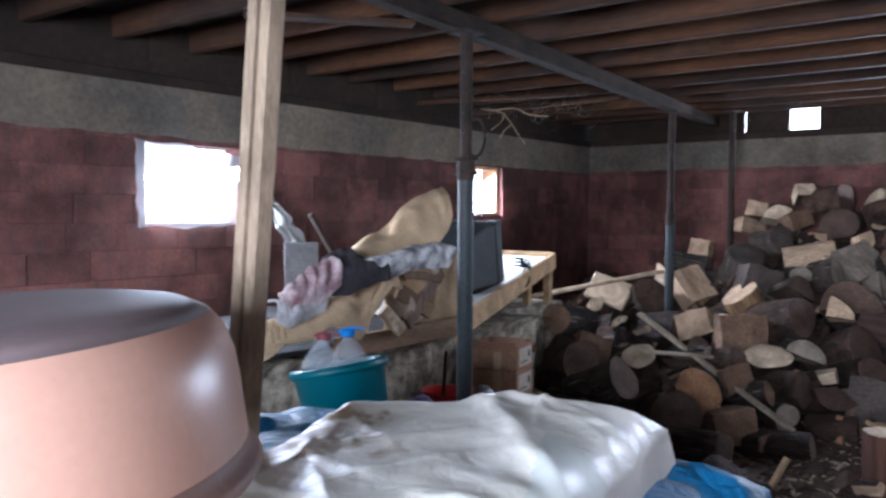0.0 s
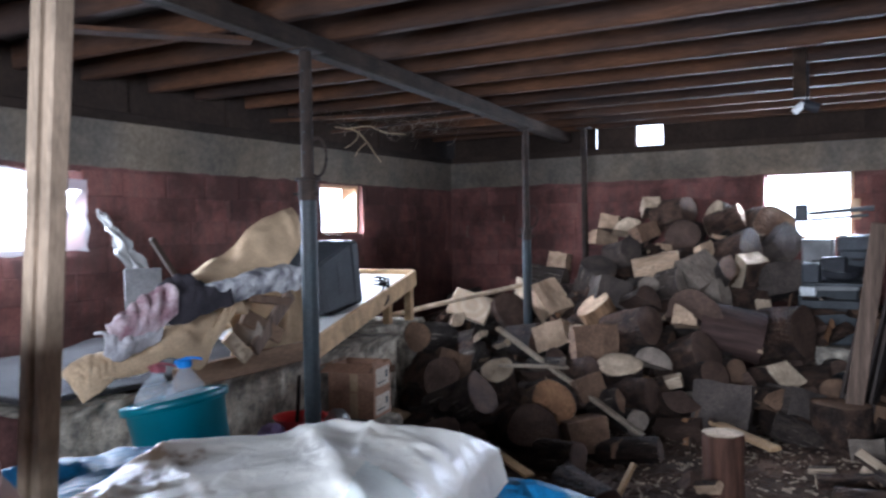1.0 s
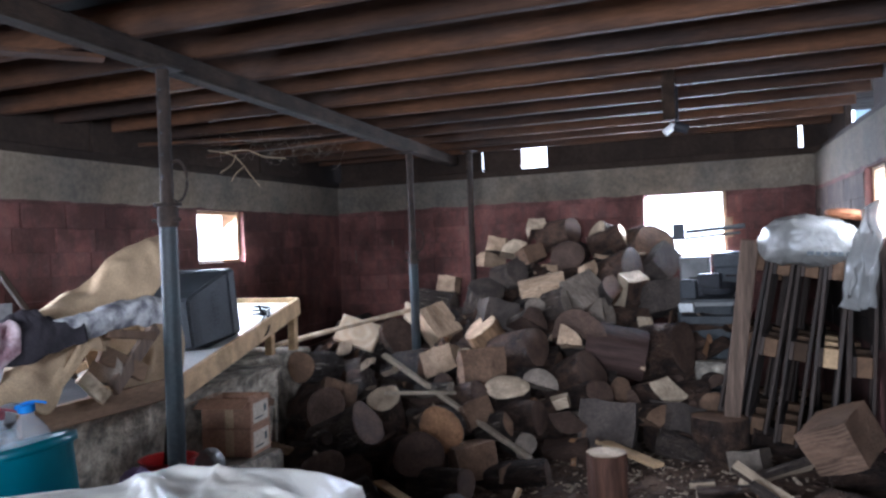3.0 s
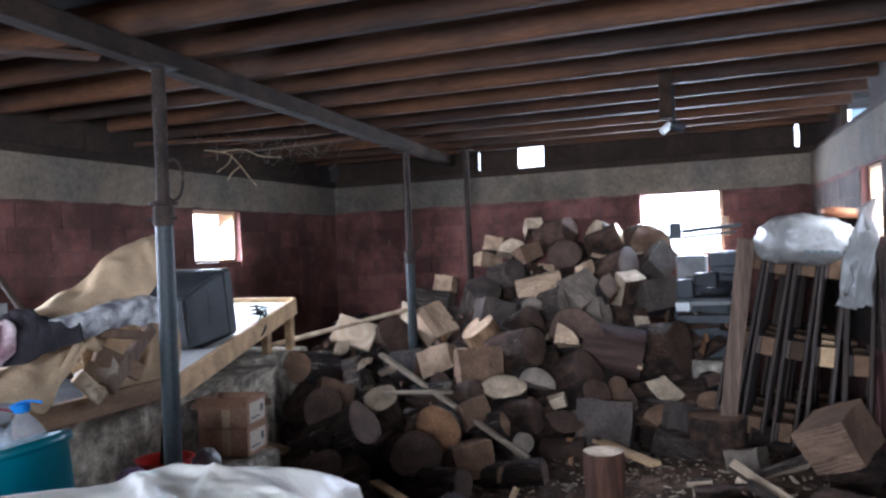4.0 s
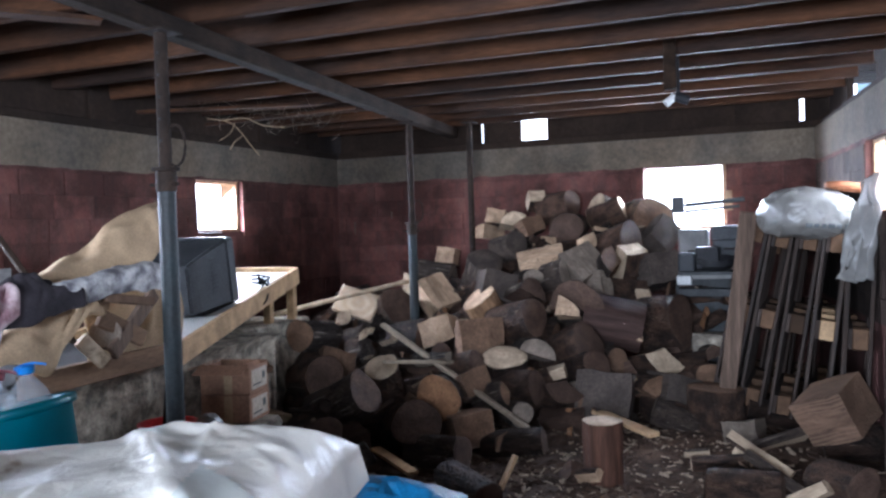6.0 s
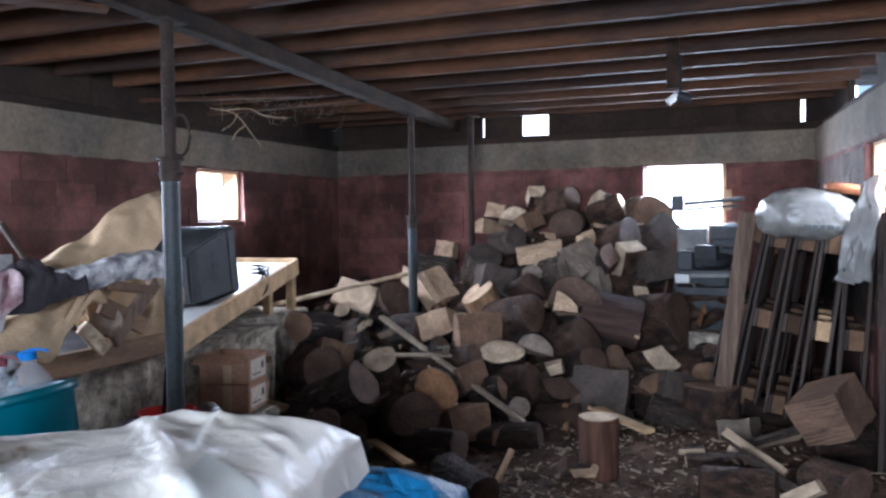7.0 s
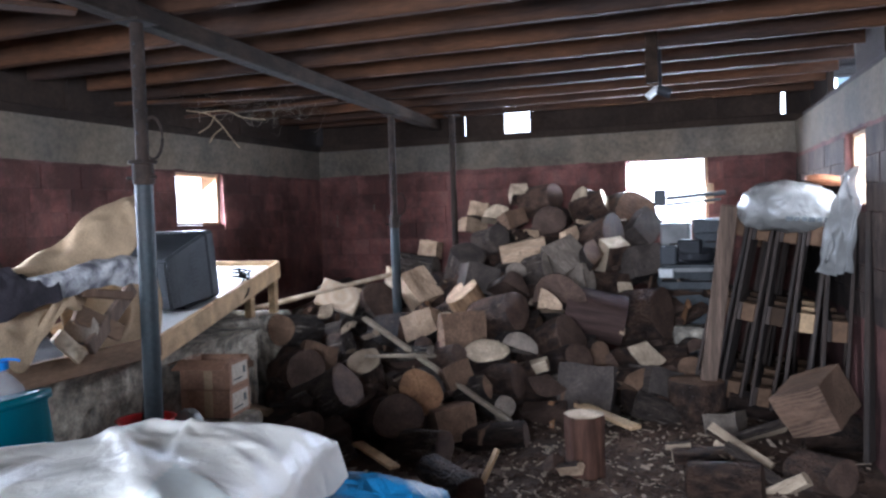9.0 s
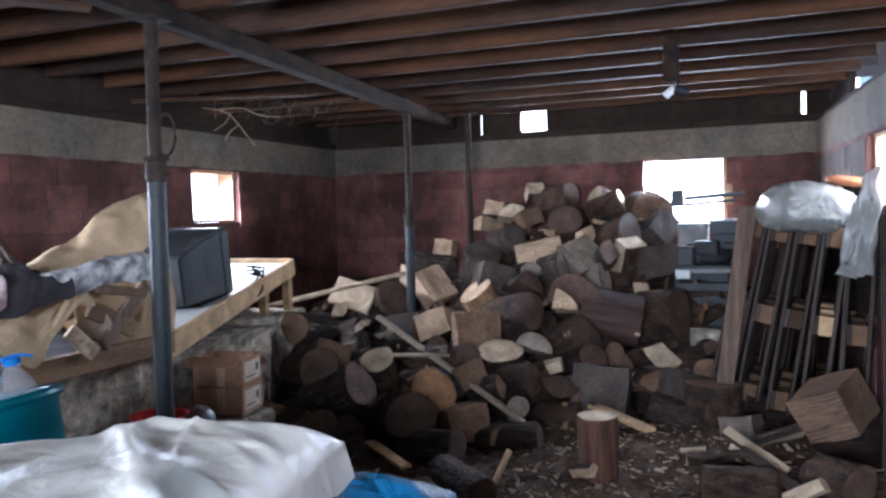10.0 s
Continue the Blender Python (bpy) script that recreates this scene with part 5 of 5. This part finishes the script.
part("base_foot", box(0.36, 0.30, 0.03, (0, -0.05, 0.0), 0.006), M["tvdark"], root)
tagged(part("power_cable", tube(curve_points([(-3.85, 5.25, 1.10), (-3.80, 5.30, 1.02), (-3.88, 5.42, 1.06), (-3.76, 5.22, 0.93), (-3.82, 5.12, 0.86), (-3.86, 5.35, 1.04), (-4.0, 5.62, 1.06), (-4.2, 5.75, 1.07)], 60), 0.006, 6), M["wire"]),
       "black tangled power cable hanging over the bed base", "cable")
tagged(part("cable_plug", box(0.05, 0.035, 0.03, (-3.86, 5.32, 1.045), 0.006), M["tvdark"]), "black plug lying on the bed base", "plug")
tagged(part("cable_coil", tube([(-3.87 + 0.05 * math.cos(a), 5.30 + 0.05 * math.sin(a), 1.03 + 0.012 * a / 3) for a in np.linspace(0, 18, 60)], 0.005, 6), M["wire"]), "coil of thin black cable on the bed base", "cable")


def rag(name, label, cat, mat, a, b, c, d, bulge, amp, seed, thick=0.012, n=30):
    p = blend4(a, b, c, d)
    nrm = (Vector(b) - Vector(a)).cross(Vector(d) - Vector(a)).normalized()

    def f(u, v):
        q = p(u, v)
        s = math.sin(math.pi * u) * math.sin(math.pi * v)
        k = bulge * s + amp * noise.noise(Vector((u * 3 + seed, v * 3, seed))) + amp * 0.5 * noise.noise(Vector((u * 8, v * 7 + seed, 0)))
        q = q + nrm * k + Vector((0, 0, amp * 0.8 * noise.noise(Vector((u * 4, seed, v)))))
        return q
    return tagged(part(name, sheet(f, n, n, thick), mat, smooth=True), label, cat)




def loft(name, label, cat, mat, upper, lower, bulge, amp, seed, thick=0.010, lip=0.0):
    """A cloth between two edge lines, with folds that run from one edge to the other."""
    a, b = curve_points(upper, 40), curve_points(lower, 40)

    def along(c, u):
        k = min(u * (len(c) - 1), len(c) - 1.001)
        return c[int(k)].lerp(c[int(k) + 1], k - int(k))

    def f(u, v):
        p, q = along(a, u), along(b, u)
        side = (along(a, 1) - along(a, 0)).cross(q - p).normalized()
        if side.x < 0:
            side = -side
        fold = amp * (1 - 2 * abs(noise.noise(Vector((u * 4.5 + v * 1.2 + seed, v * 0.8, seed))))) + amp * 0.5 * noise.noise(Vector((u * 11, v * 5, seed)))
        r = p.lerp(q, v) + side * (bulge * math.sin(math.pi * v) + fold * math.sin(math.pi * min(1, 0.15 + v)))
        r.z += lip * math.exp(-v / 0.06) * math.sin(math.pi * u) + amp * 0.5 * noise.noise(Vector((u * 9, seed, v * 2)))
        return r
    return tagged(part(name, sheet(f, 44, 26, thick), mat, smooth=True), label, cat)


loft("felt_sheet", "stiff beige felt sheet rising in a fold from the heap", "felt sheet", M["felt"],
     [(-3.64, 3.22, 1.18), (-3.66, 3.47, 1.27), (-3.66, 3.64, 1.34), (-3.66, 3.78, 1.45), (-3.66, 3.96, 1.51), (-3.66, 4.10, 1.56)],
     [(-3.46, 3.15, 1.13), (-3.46, 3.42, 1.15), (-3.46, 3.59, 1.18), (-3.46, 3.78, 1.24), (-3.48, 3.91, 1.32), (-3.50, 3.98, 1.40)], 0.035, 0.022, 2.0, 0.012, 0.02)
loft("felt_sheet", "beige felt folded upright behind broken boards", "felt sheet", M["felt"],
     [(-3.60, 3.50, 1.08), (-3.60, 3.78, 1.13), (-3.58, 3.96, 1.19), (-3.58, 4.11, 1.20)], [(-3.58, 3.50, 0.76), (-3.56, 3.75, 0.76), (-3.56, 3.95, 0.77), (-3.56, 4.12, 0.78)], 0.02, 0.02, 7.0)
loft("felt_sheet", "creased beige felt sheet hanging over the platform edge", "felt sheet", M["felt"],
     [(-3.50, 2.64, 0.92), (-3.46, 2.87, 0.98), (-3.46, 3.06, 1.04), (-3.46, 3.29, 1.08), (-3.46, 3.53, 1.10)],
     [(-3.34, 2.58, 0.88), (-3.32, 2.74, 0.87), (-3.32, 2.89, 0.92), (-3.32, 3.05, 0.84), (-3.33, 3.16, 0.95), (-3.36, 3.33, 1.06)], 0.035, 0.026, 5.0)
loft("felt_sheet", "ragged beige felt corner drooping over the platform", "felt sheet", M["felt"],
     [(-3.46, 2.48, 0.90), (-3.44, 2.56, 0.95), (-3.42, 2.66, 0.96)], [(-3.36, 2.50, 0.80), (-3.34, 2.56, 0.83), (-3.34, 2.64, 0.88)], 0.02, 0.012, 9.0)
loft("mottled_blanket", "gray and white mottled blanket bunched on the felt", "blanket", M["blanket"],
     [(-3.46, 3.16, 1.16), (-3.44, 3.35, 1.20), (-3.44, 3.57, 1.24), (-3.44, 3.78, 1.25), (-3.44, 3.87, 1.20)],
     [(-3.38, 3.10, 1.10), (-3.38, 3.33, 1.11), (-3.38, 3.54, 1.14), (-3.38, 3.68, 1.13), (-3.38, 3.80, 1.14)], 0.05, 0.026, 3.0)
loft("dark_blanket", "dark gray blanket with a rolled edge", "blanket", M["darkcloth"],
     [(-3.46, 2.95, 1.20), (-3.44, 3.04, 1.23), (-3.44, 3.14, 1.21), (-3.44, 3.25, 1.18)], [(-3.36, 2.84, 1.05), (-3.36, 3.0, 1.05), (-3.36, 3.13, 1.08), (-3.36, 3.30, 1.10)], 0.04, 0.022, 14.5, 0.012, 0.015)
loft("pink_cloth", "faded pink and white patterned cloth in a bundle", "cloth", M["pink"],
     [(-3.42, 2.66, 1.06), (-3.42, 2.76, 1.11), (-3.42, 2.85, 1.16), (-3.42, 2.98, 1.21)], [(-3.34, 2.62, 1.02), (-3.34, 2.73, 1.00), (-3.34, 2.85, 1.04), (-3.34, 2.95, 1.10)], 0.035, 0.022, 6.0, 0.012, 0.012)
loft("white_cloth", "dirty white cloth rolled under the pink one", "cloth", M["palecloth"],
     [(-3.42, 2.60, 1.04), (-3.40, 2.68, 1.04), (-3.40, 2.78, 1.02), (-3.40, 2.90, 1.02)], [(-3.35, 2.59, 0.97), (-3.35, 2.65, 0.94), (-3.35, 2.74, 0.96), (-3.35, 2.86, 0.99)], 0.045, 0.012, 8.0)
rag("old_blanket", "dark old blanket spread over the platform", "blanket", M["blackcloth"], (-3.60, 2.46, 0.775), (-3.60, 3.95, 0.775), (-4.62, 3.95, 0.86), (-4.62, 2.46, 0.79), 0.05, 0.025, 12.0, 0.02, 40)
for _a, _b, _w, _h, _m in (((-3.44, 3.81, 1.11), (-3.40, 3.48, 0.86), 0.03, 0.075, "oldboard"), ((-3.43, 3.44, 1.03), (-3.41, 3.69, 0.90), 0.03, 0.08, "brownboard"),
                           ((-3.44, 3.02, 0.79), (-3.42, 3.96, 0.80), 0.035, 0.10, "brownboard"), ((-3.42, 3.44, 1.12), (-3.44, 3.77, 1.07), 0.08, 0.04, "cut3"),
                           ((-3.41, 3.31, 0.95), (-3.38, 3.42, 0.83), 0.03, 0.065, "cut5")):
    tagged(part("broken_board", bar(_a, _b, _w, _h, 0.004), M[_m]), "broken wooden board lying among the felt", "board", "broken boards")
lay("round", (-3.52, 3.58, 0.93), 0.07, 0.25, (0.6, -0.7, 0.2), 2)
tagged(part("leaning_sheet", bar((-4.30, 3.60, 0.76), (-4.38, 3.66, 1.24), 0.20, 0.02, 0.003), M["dullpanel"]), "gray sheet leaning against the brick wall", "panel")
tagged(part("dark_stick", bar((-4.11, 3.98, 0.76), (-4.20, 3.57, 1.41), 0.035, 0.025, 0.003), M["dark_timber"]), "dark stick standing in the rags", "stick")
_p = blend4((-4.52, 3.68, 1.16), (-4.48, 3.83, 1.20), (-4.62, 3.60, 1.54), (-4.66, 3.57, 1.58))
tagged(part("plastic_sheet", sheet(lambda u, v: _p(u, v) + Vector((wob((u, v, 2), 5, 0.05) + 0.02, wob((u, v, 5), 4, 0.05), wob((u, v, 8), 5, 0.04))), 18, 30, 0.002), M["milky"], smooth=True),
       "torn plastic sheet hanging down from the window", "plastic sheet")

# ---- on the step: tub with bottles, boxes, red bowl ----
root = thing("teal_tub", "teal plastic tub holding empty water bottles", "tub", Matrix.Translation((-3.095, 2.80, 0.345)) @ Matrix.Rotation(radians(-7), 4, (0.70, 0.71, 0)) @ Matrix.Rotation(radians(-9.5), 4, (-0.71, 0.70, 0)))
part("shell", turned([(0.05, 0.0), (0.15, 0.0), (0.162, 0.02), (0.190, 0.42), (0.20, 0.435), (0.20, 0.45), (0.185, 0.445), (0.157, 0.03), (0.05, 0.02)], 56), M["teal"], root, smooth=True)
part("rim", turned([(0.192, 0.415), (0.208, 0.42), (0.21, 0.448), (0.192, 0.454)], 56, False), M["teal"], root, smooth=True)


def bottle(x, y, z, lean, cap, label):
    root = thing("water_bottle", label, "bottle", pose(x, y, z, lean, -lean / 2, 30), "water bottles")
    part("body", turned([(0.07, 0), (0.082, 0.01), (0.082, 0.07), (0.078, 0.08), (0.082, 0.09), (0.082, 0.20), (0.070, 0.235), (0.045, 0.275), (0.026, 0.295), (0.024, 0.315)], 32), M["pet"], root, smooth=True)
    part("cap", turned([(0.028, 0.312), (0.030, 0.316), (0.030, 0.338), (0.026, 0.342)], 24), cap, root)
    part("carry_handle", tube(curve_points([(-0.03, 0, 0.322), (-0.036, 0, 0.334), (0.015, 0.0, 0.349), (0.062, 0, 0.343), (0.072, 0, 0.338)], 16), 0.005, 6), cap, root)


bottle(-3.19, 2.87, 0.585, 4, M["bluecap"], "empty clear five litre water bottle with a blue cap")
bottle(-3.28, 2.75, 0.565, -7, M["capred"], "empty clear water bottle with a red cap")


def carton(m, label, open_top):
    root = thing("cardboard_box", label, "box", m, "cardboard boxes")
    W, D, H, t = 0.29, 0.25, 0.15, 0.005
    for x in (-W / 2, W / 2):
        part("side_panel", box(t, D, H, (x, 0, H / 2), 0.001), M["card"], root)
    for y in (-D / 2, D / 2):
        part("front_panel", box(W - t, t, H, (0, y, H / 2), 0.001), M["card"], root)
    part("bottom", box(W - t, D - t, t, (0, 0, 0.004), 0.001), M["card"], root)
    part("paper_label", box(0.002, 0.20, 0.11, (W / 2 + 0.004, 0, 0.075), 0), M["label"], root, "pale printed label")
    part("printed_mark", box(0.002, 0.03, 0.04, (W / 2 + 0.006, 0.055, 0.085), 0), M["print"], root)
    part("printed_mark", box(0.002, 0.11, 0.008, (W / 2 + 0.006, -0.03, 0.045), 0), M["print"], root)
    part("tape", box(0.05, 0.002, H, (0.02, -D / 2 - 0.004, H / 2), 0), M["felt"], root, "strip of packing tape")
    if open_top:
        for (cx, cy, sx, sy, ax, an) in ((0, -D / 2 - .05, W, .11, "X", .35), (0, D / 2 + .03, W, .09, "X", -.9), (-W / 2 - .05, 0, .11, D, "Y", -.3), (W / 2 - .03, 0, .09, D, "Y", .9)):
            part("flap", box(sx, sy, t, (cx, cy, H - 0.005 if abs(an) < .5 else H - 0.03), 0.001, Matrix.Rotation(an, 4, ax)), M["card"], root)
    else:
        part("lid", box(W, D, t, (0, 0, H), 0.001), M["card"], root)
    return root


carton(pose(-3.47, 4.46, 0.335, 0, 0, 10), "brown cardboard box carrying another box", False)
carton(pose(-3.47, 4.46, 0.492, 0, 0, 11), "brown cardboard box with open flaps on a closed one", True)
for k in range(3):
    tagged(part("kindling_piece", box(0.2, 0.05, 0.04, (-3.50 + 0.05 * k, 4.50 + 0.03 * k, 0.55 + 0.02 * k), 0.004, Matrix.Rotation(0.5 * k, 4, "Z")), M["cut3"]), "brown kindling in the open cardboard box", "kindling", "kindling")
root = thing("red_bowl", "red plastic bowl standing on the step", "bowl", pose(-3.42, 3.84, 0.335))
part("bowl", turned([(0.06, 0), (0.09, 0.0), (0.135, 0.12), (0.145, 0.125), (0.13, 0.122), (0.085, 0.012), (0.03, 0.01)], 40), M["red"], root, smooth=True)
part("handle", bar((-0.04, 0.02, 0.05), (-0.13, 0.16, 0.30), 0.02, 0.02, 0.003), M["rust"], root, "dark leaning handle")
tagged(part("plastic_bag", sack((-3.44, 3.64, 0.385), (0.06, 0.07, 0.075), 5), M["mauve"], smooth=True), "crumpled mauve plastic bag beside the bowl", "bag")
tagged(part("plastic_bag", sack((-3.31, 4.02, 0.385), (0.07, 0.06, 0.08), 11), M["milky"], smooth=True), "crumpled clear plastic bag behind the steel prop", "bag")
lay("round", (-3.25, 4.90, 0.14), 0.13, 0.36, (0.75, -0.60, 0.05), 0)
lay("wedge", (-3.02, 4.86, 0.10), 0.12, 0.30, (0.60, 0.75, 0.10), 0)
tagged(part("wire_tangle", tube(curve_points([(-3.25 + 0.09 * math.sin(2.3 * k), 4.87 + 0.08 * math.cos(1.7 * k), 0.30 + 0.035 * math.sin(3.1 * k)) for k in range(14)], 120), 0.006, 6), M["rust"]),
       "tangle of stiff gray wire beside the boxes", "wire")
tagged(part("metal_can", turned([(0.04, 0), (0.042, 0.005), (0.042, 0.10), (0.035, 0.11)], 24), M["rust"]), "dented metal can lying by the wire", "can").matrix_basis = pose(-3.20, 4.96, 0.315, 84, 0, 40)

# ---- under the ceiling ----
tagged(part("hanging_batten", box(0.07, 0.03, 0.36, (-1.13, 5.42, 2.305), 0.004), M["beam"]), "short gray batten nailed to a joist", "batten")
root = thing("lamp_holder", "dusty lamp holder hanging under the joists", "lamp", pose(-1.12, 5.75, -0.065))
part("stem", tube([(0, 0, 2.54), (0, 0, 2.20)], 0.012, 8), M["tvdark"], root)
part("socket", tube([(-0.02, 0, 2.20), (0.06, 0.02, 2.17)], 0.03, 16), M["tvdark"], root)
part("shade", tube([(-0.02, 0, 2.20), (-0.07, -0.02, 2.155)], 0.022, 16), M["white"], root, "pale dusty bulb cover")
for _a, _b, _w in (((-3.75, 2.75, 2.31), (-3.25, 3.35, 2.31), 0.10), ((-4.55, 4.95, 2.22), (-3.6, 5.75, 2.30), 0.06), ((-4.5, 5.6, 2.2), (-3.5, 6.1, 2.31), 0.05)):
    tagged(part("loose_batten", bar(_a, _b, _w, 0.02, 0.003), M["joist"]), "loose reddish batten lodged under the joists", "batten", "loose battens")
bm = bmesh.new()
_wr = random.Random(8)
for _ in range(40):
    x, y = _wr.gauss(-4.1, 0.16), _wr.gauss(6.0, 0.35)
    a = Vector((x, y, 2.34))
    b = a + Vector((_wr.uniform(-.25, .25), _wr.uniform(-.25, .25), _wr.uniform(-.16, 0.0)))
    mid = (a + b) / 2 + Vector((0, 0, -_wr.uniform(.03, .12)))
    t = tube(curve_points([a, mid, b], 8), _wr.uniform(0.0005, 0.0014), 4)
    me = bpy.data.meshes.new("t")
    t.to_mesh(me)
    t.free()
    bm.from_mesh(me)
tagged(part("cobwebs", bm, M["web"]), "dusty cobweb strands hanging from the joists", "cobwebs", kind="stuff")

for _pts in ([(-4.05, 5.046, 2.151), (-4.05, 5.281, 2.151), (-4.05, 5.415, 2.091), (-4.05, 5.514, 2.017), (-4.05, 5.618, 1.948)],
             [(-4.05, 5.173, 2.15), (-4.05, 5.474, 2.199), (-4.05, 5.675, 2.173), (-4.05, 5.968, 2.187)],
             [(-4.05, 5.343, 2.15), (-4.05, 5.289, 2.079), (-4.05, 5.164, 2.014)],
             [(-4.05, 5.433, 2.077), (-4.05, 5.334, 2.021), (-4.05, 5.281, 1.963)]):
    tagged(part("dry_straw", tube(curve_points(_pts, 14), 0.0038, 5), M["straw"]), "pale dry straw hanging from the joists", "straw", "hanging straw")

# ---- bricks ----
bm = box(1, 0.016, 0.148, (0, 0, 0), 0)
bmesh.ops.bevel(bm, geom=[e for e in bm.edges if abs(e.verts[0].co.y - e.verts[1].co.y) < 1e-6 and e.verts[0].co.y < 0], offset=0.003, segments=1, affect="EDGES")
_me = bpy.data.meshes.new("brick")
bm.to_mesh(_me)
bm.free()
_me.materials.append(M["brick"])


def bricks(parent, u_from, u_to, z_from, holes, seed):
    rng = random.Random(seed)
    k = 0
    z = 0.01
    while z < BAND_Z - 0.05:
        top = min(z + 0.15, BAND_Z + 0.01)
        if z >= z_from:
            u = u_from - rng.uniform(0, 0.3)
            while u < u_to:
                a, b = max(u, u_from), min(u + 0.32, u_to)
                u += 0.32 + rng.uniform(-0.012, 0.012)
                spans = [(a, b)]
                for h in holes:
                    if h[2] < top - 0.02 and h[3] > z + 0.02:
                        spans = [s for p, q in spans for s in ((p, min(q, h[0])), (max(p, h[1]), q)) if s[1] - s[0] > 0.03]
                for p, q in spans:
                    ob = new("brick", _me)
                    ob.parent = parent
                    ob.location = ((p + q) / 2, rng.uniform(-0.003, 0.004), z + 0.075 + rng.uniform(-0.003, 0.003))
                    ob.scale = (q - p - rng.uniform(0.002, 0.006), 1, (top - z) / 0.15)
                    ob.rotation_euler = (0, rng.uniform(-0.004, 0.004), rng.uniform(-0.006, 0.006))
        z += 0.15


for _u, _z, _h in ((0.20, 1.40, 0.13), (0.62, 1.52, 0.07), (3.1, 1.66, 0.09)):
    part("lime_drip", box(0.011, 0.006, _h, (_u, -0.016, _z), 0.002), M["concrete"], wall_n, "pale lime drip")


bricks(wall_w, 2.9, 9.6, 0.7, holes_w, 1)
bricks(wall_n, 0.0, east_x(8.0) - ROOM_W, 0.7, holes_n, 2)
_me = _me.copy()
_me.materials.clear()
_me.materials.append(M["dusty"])
bricks(wall_e, 0.0, 4.2, 0.7, holes_e, 3)
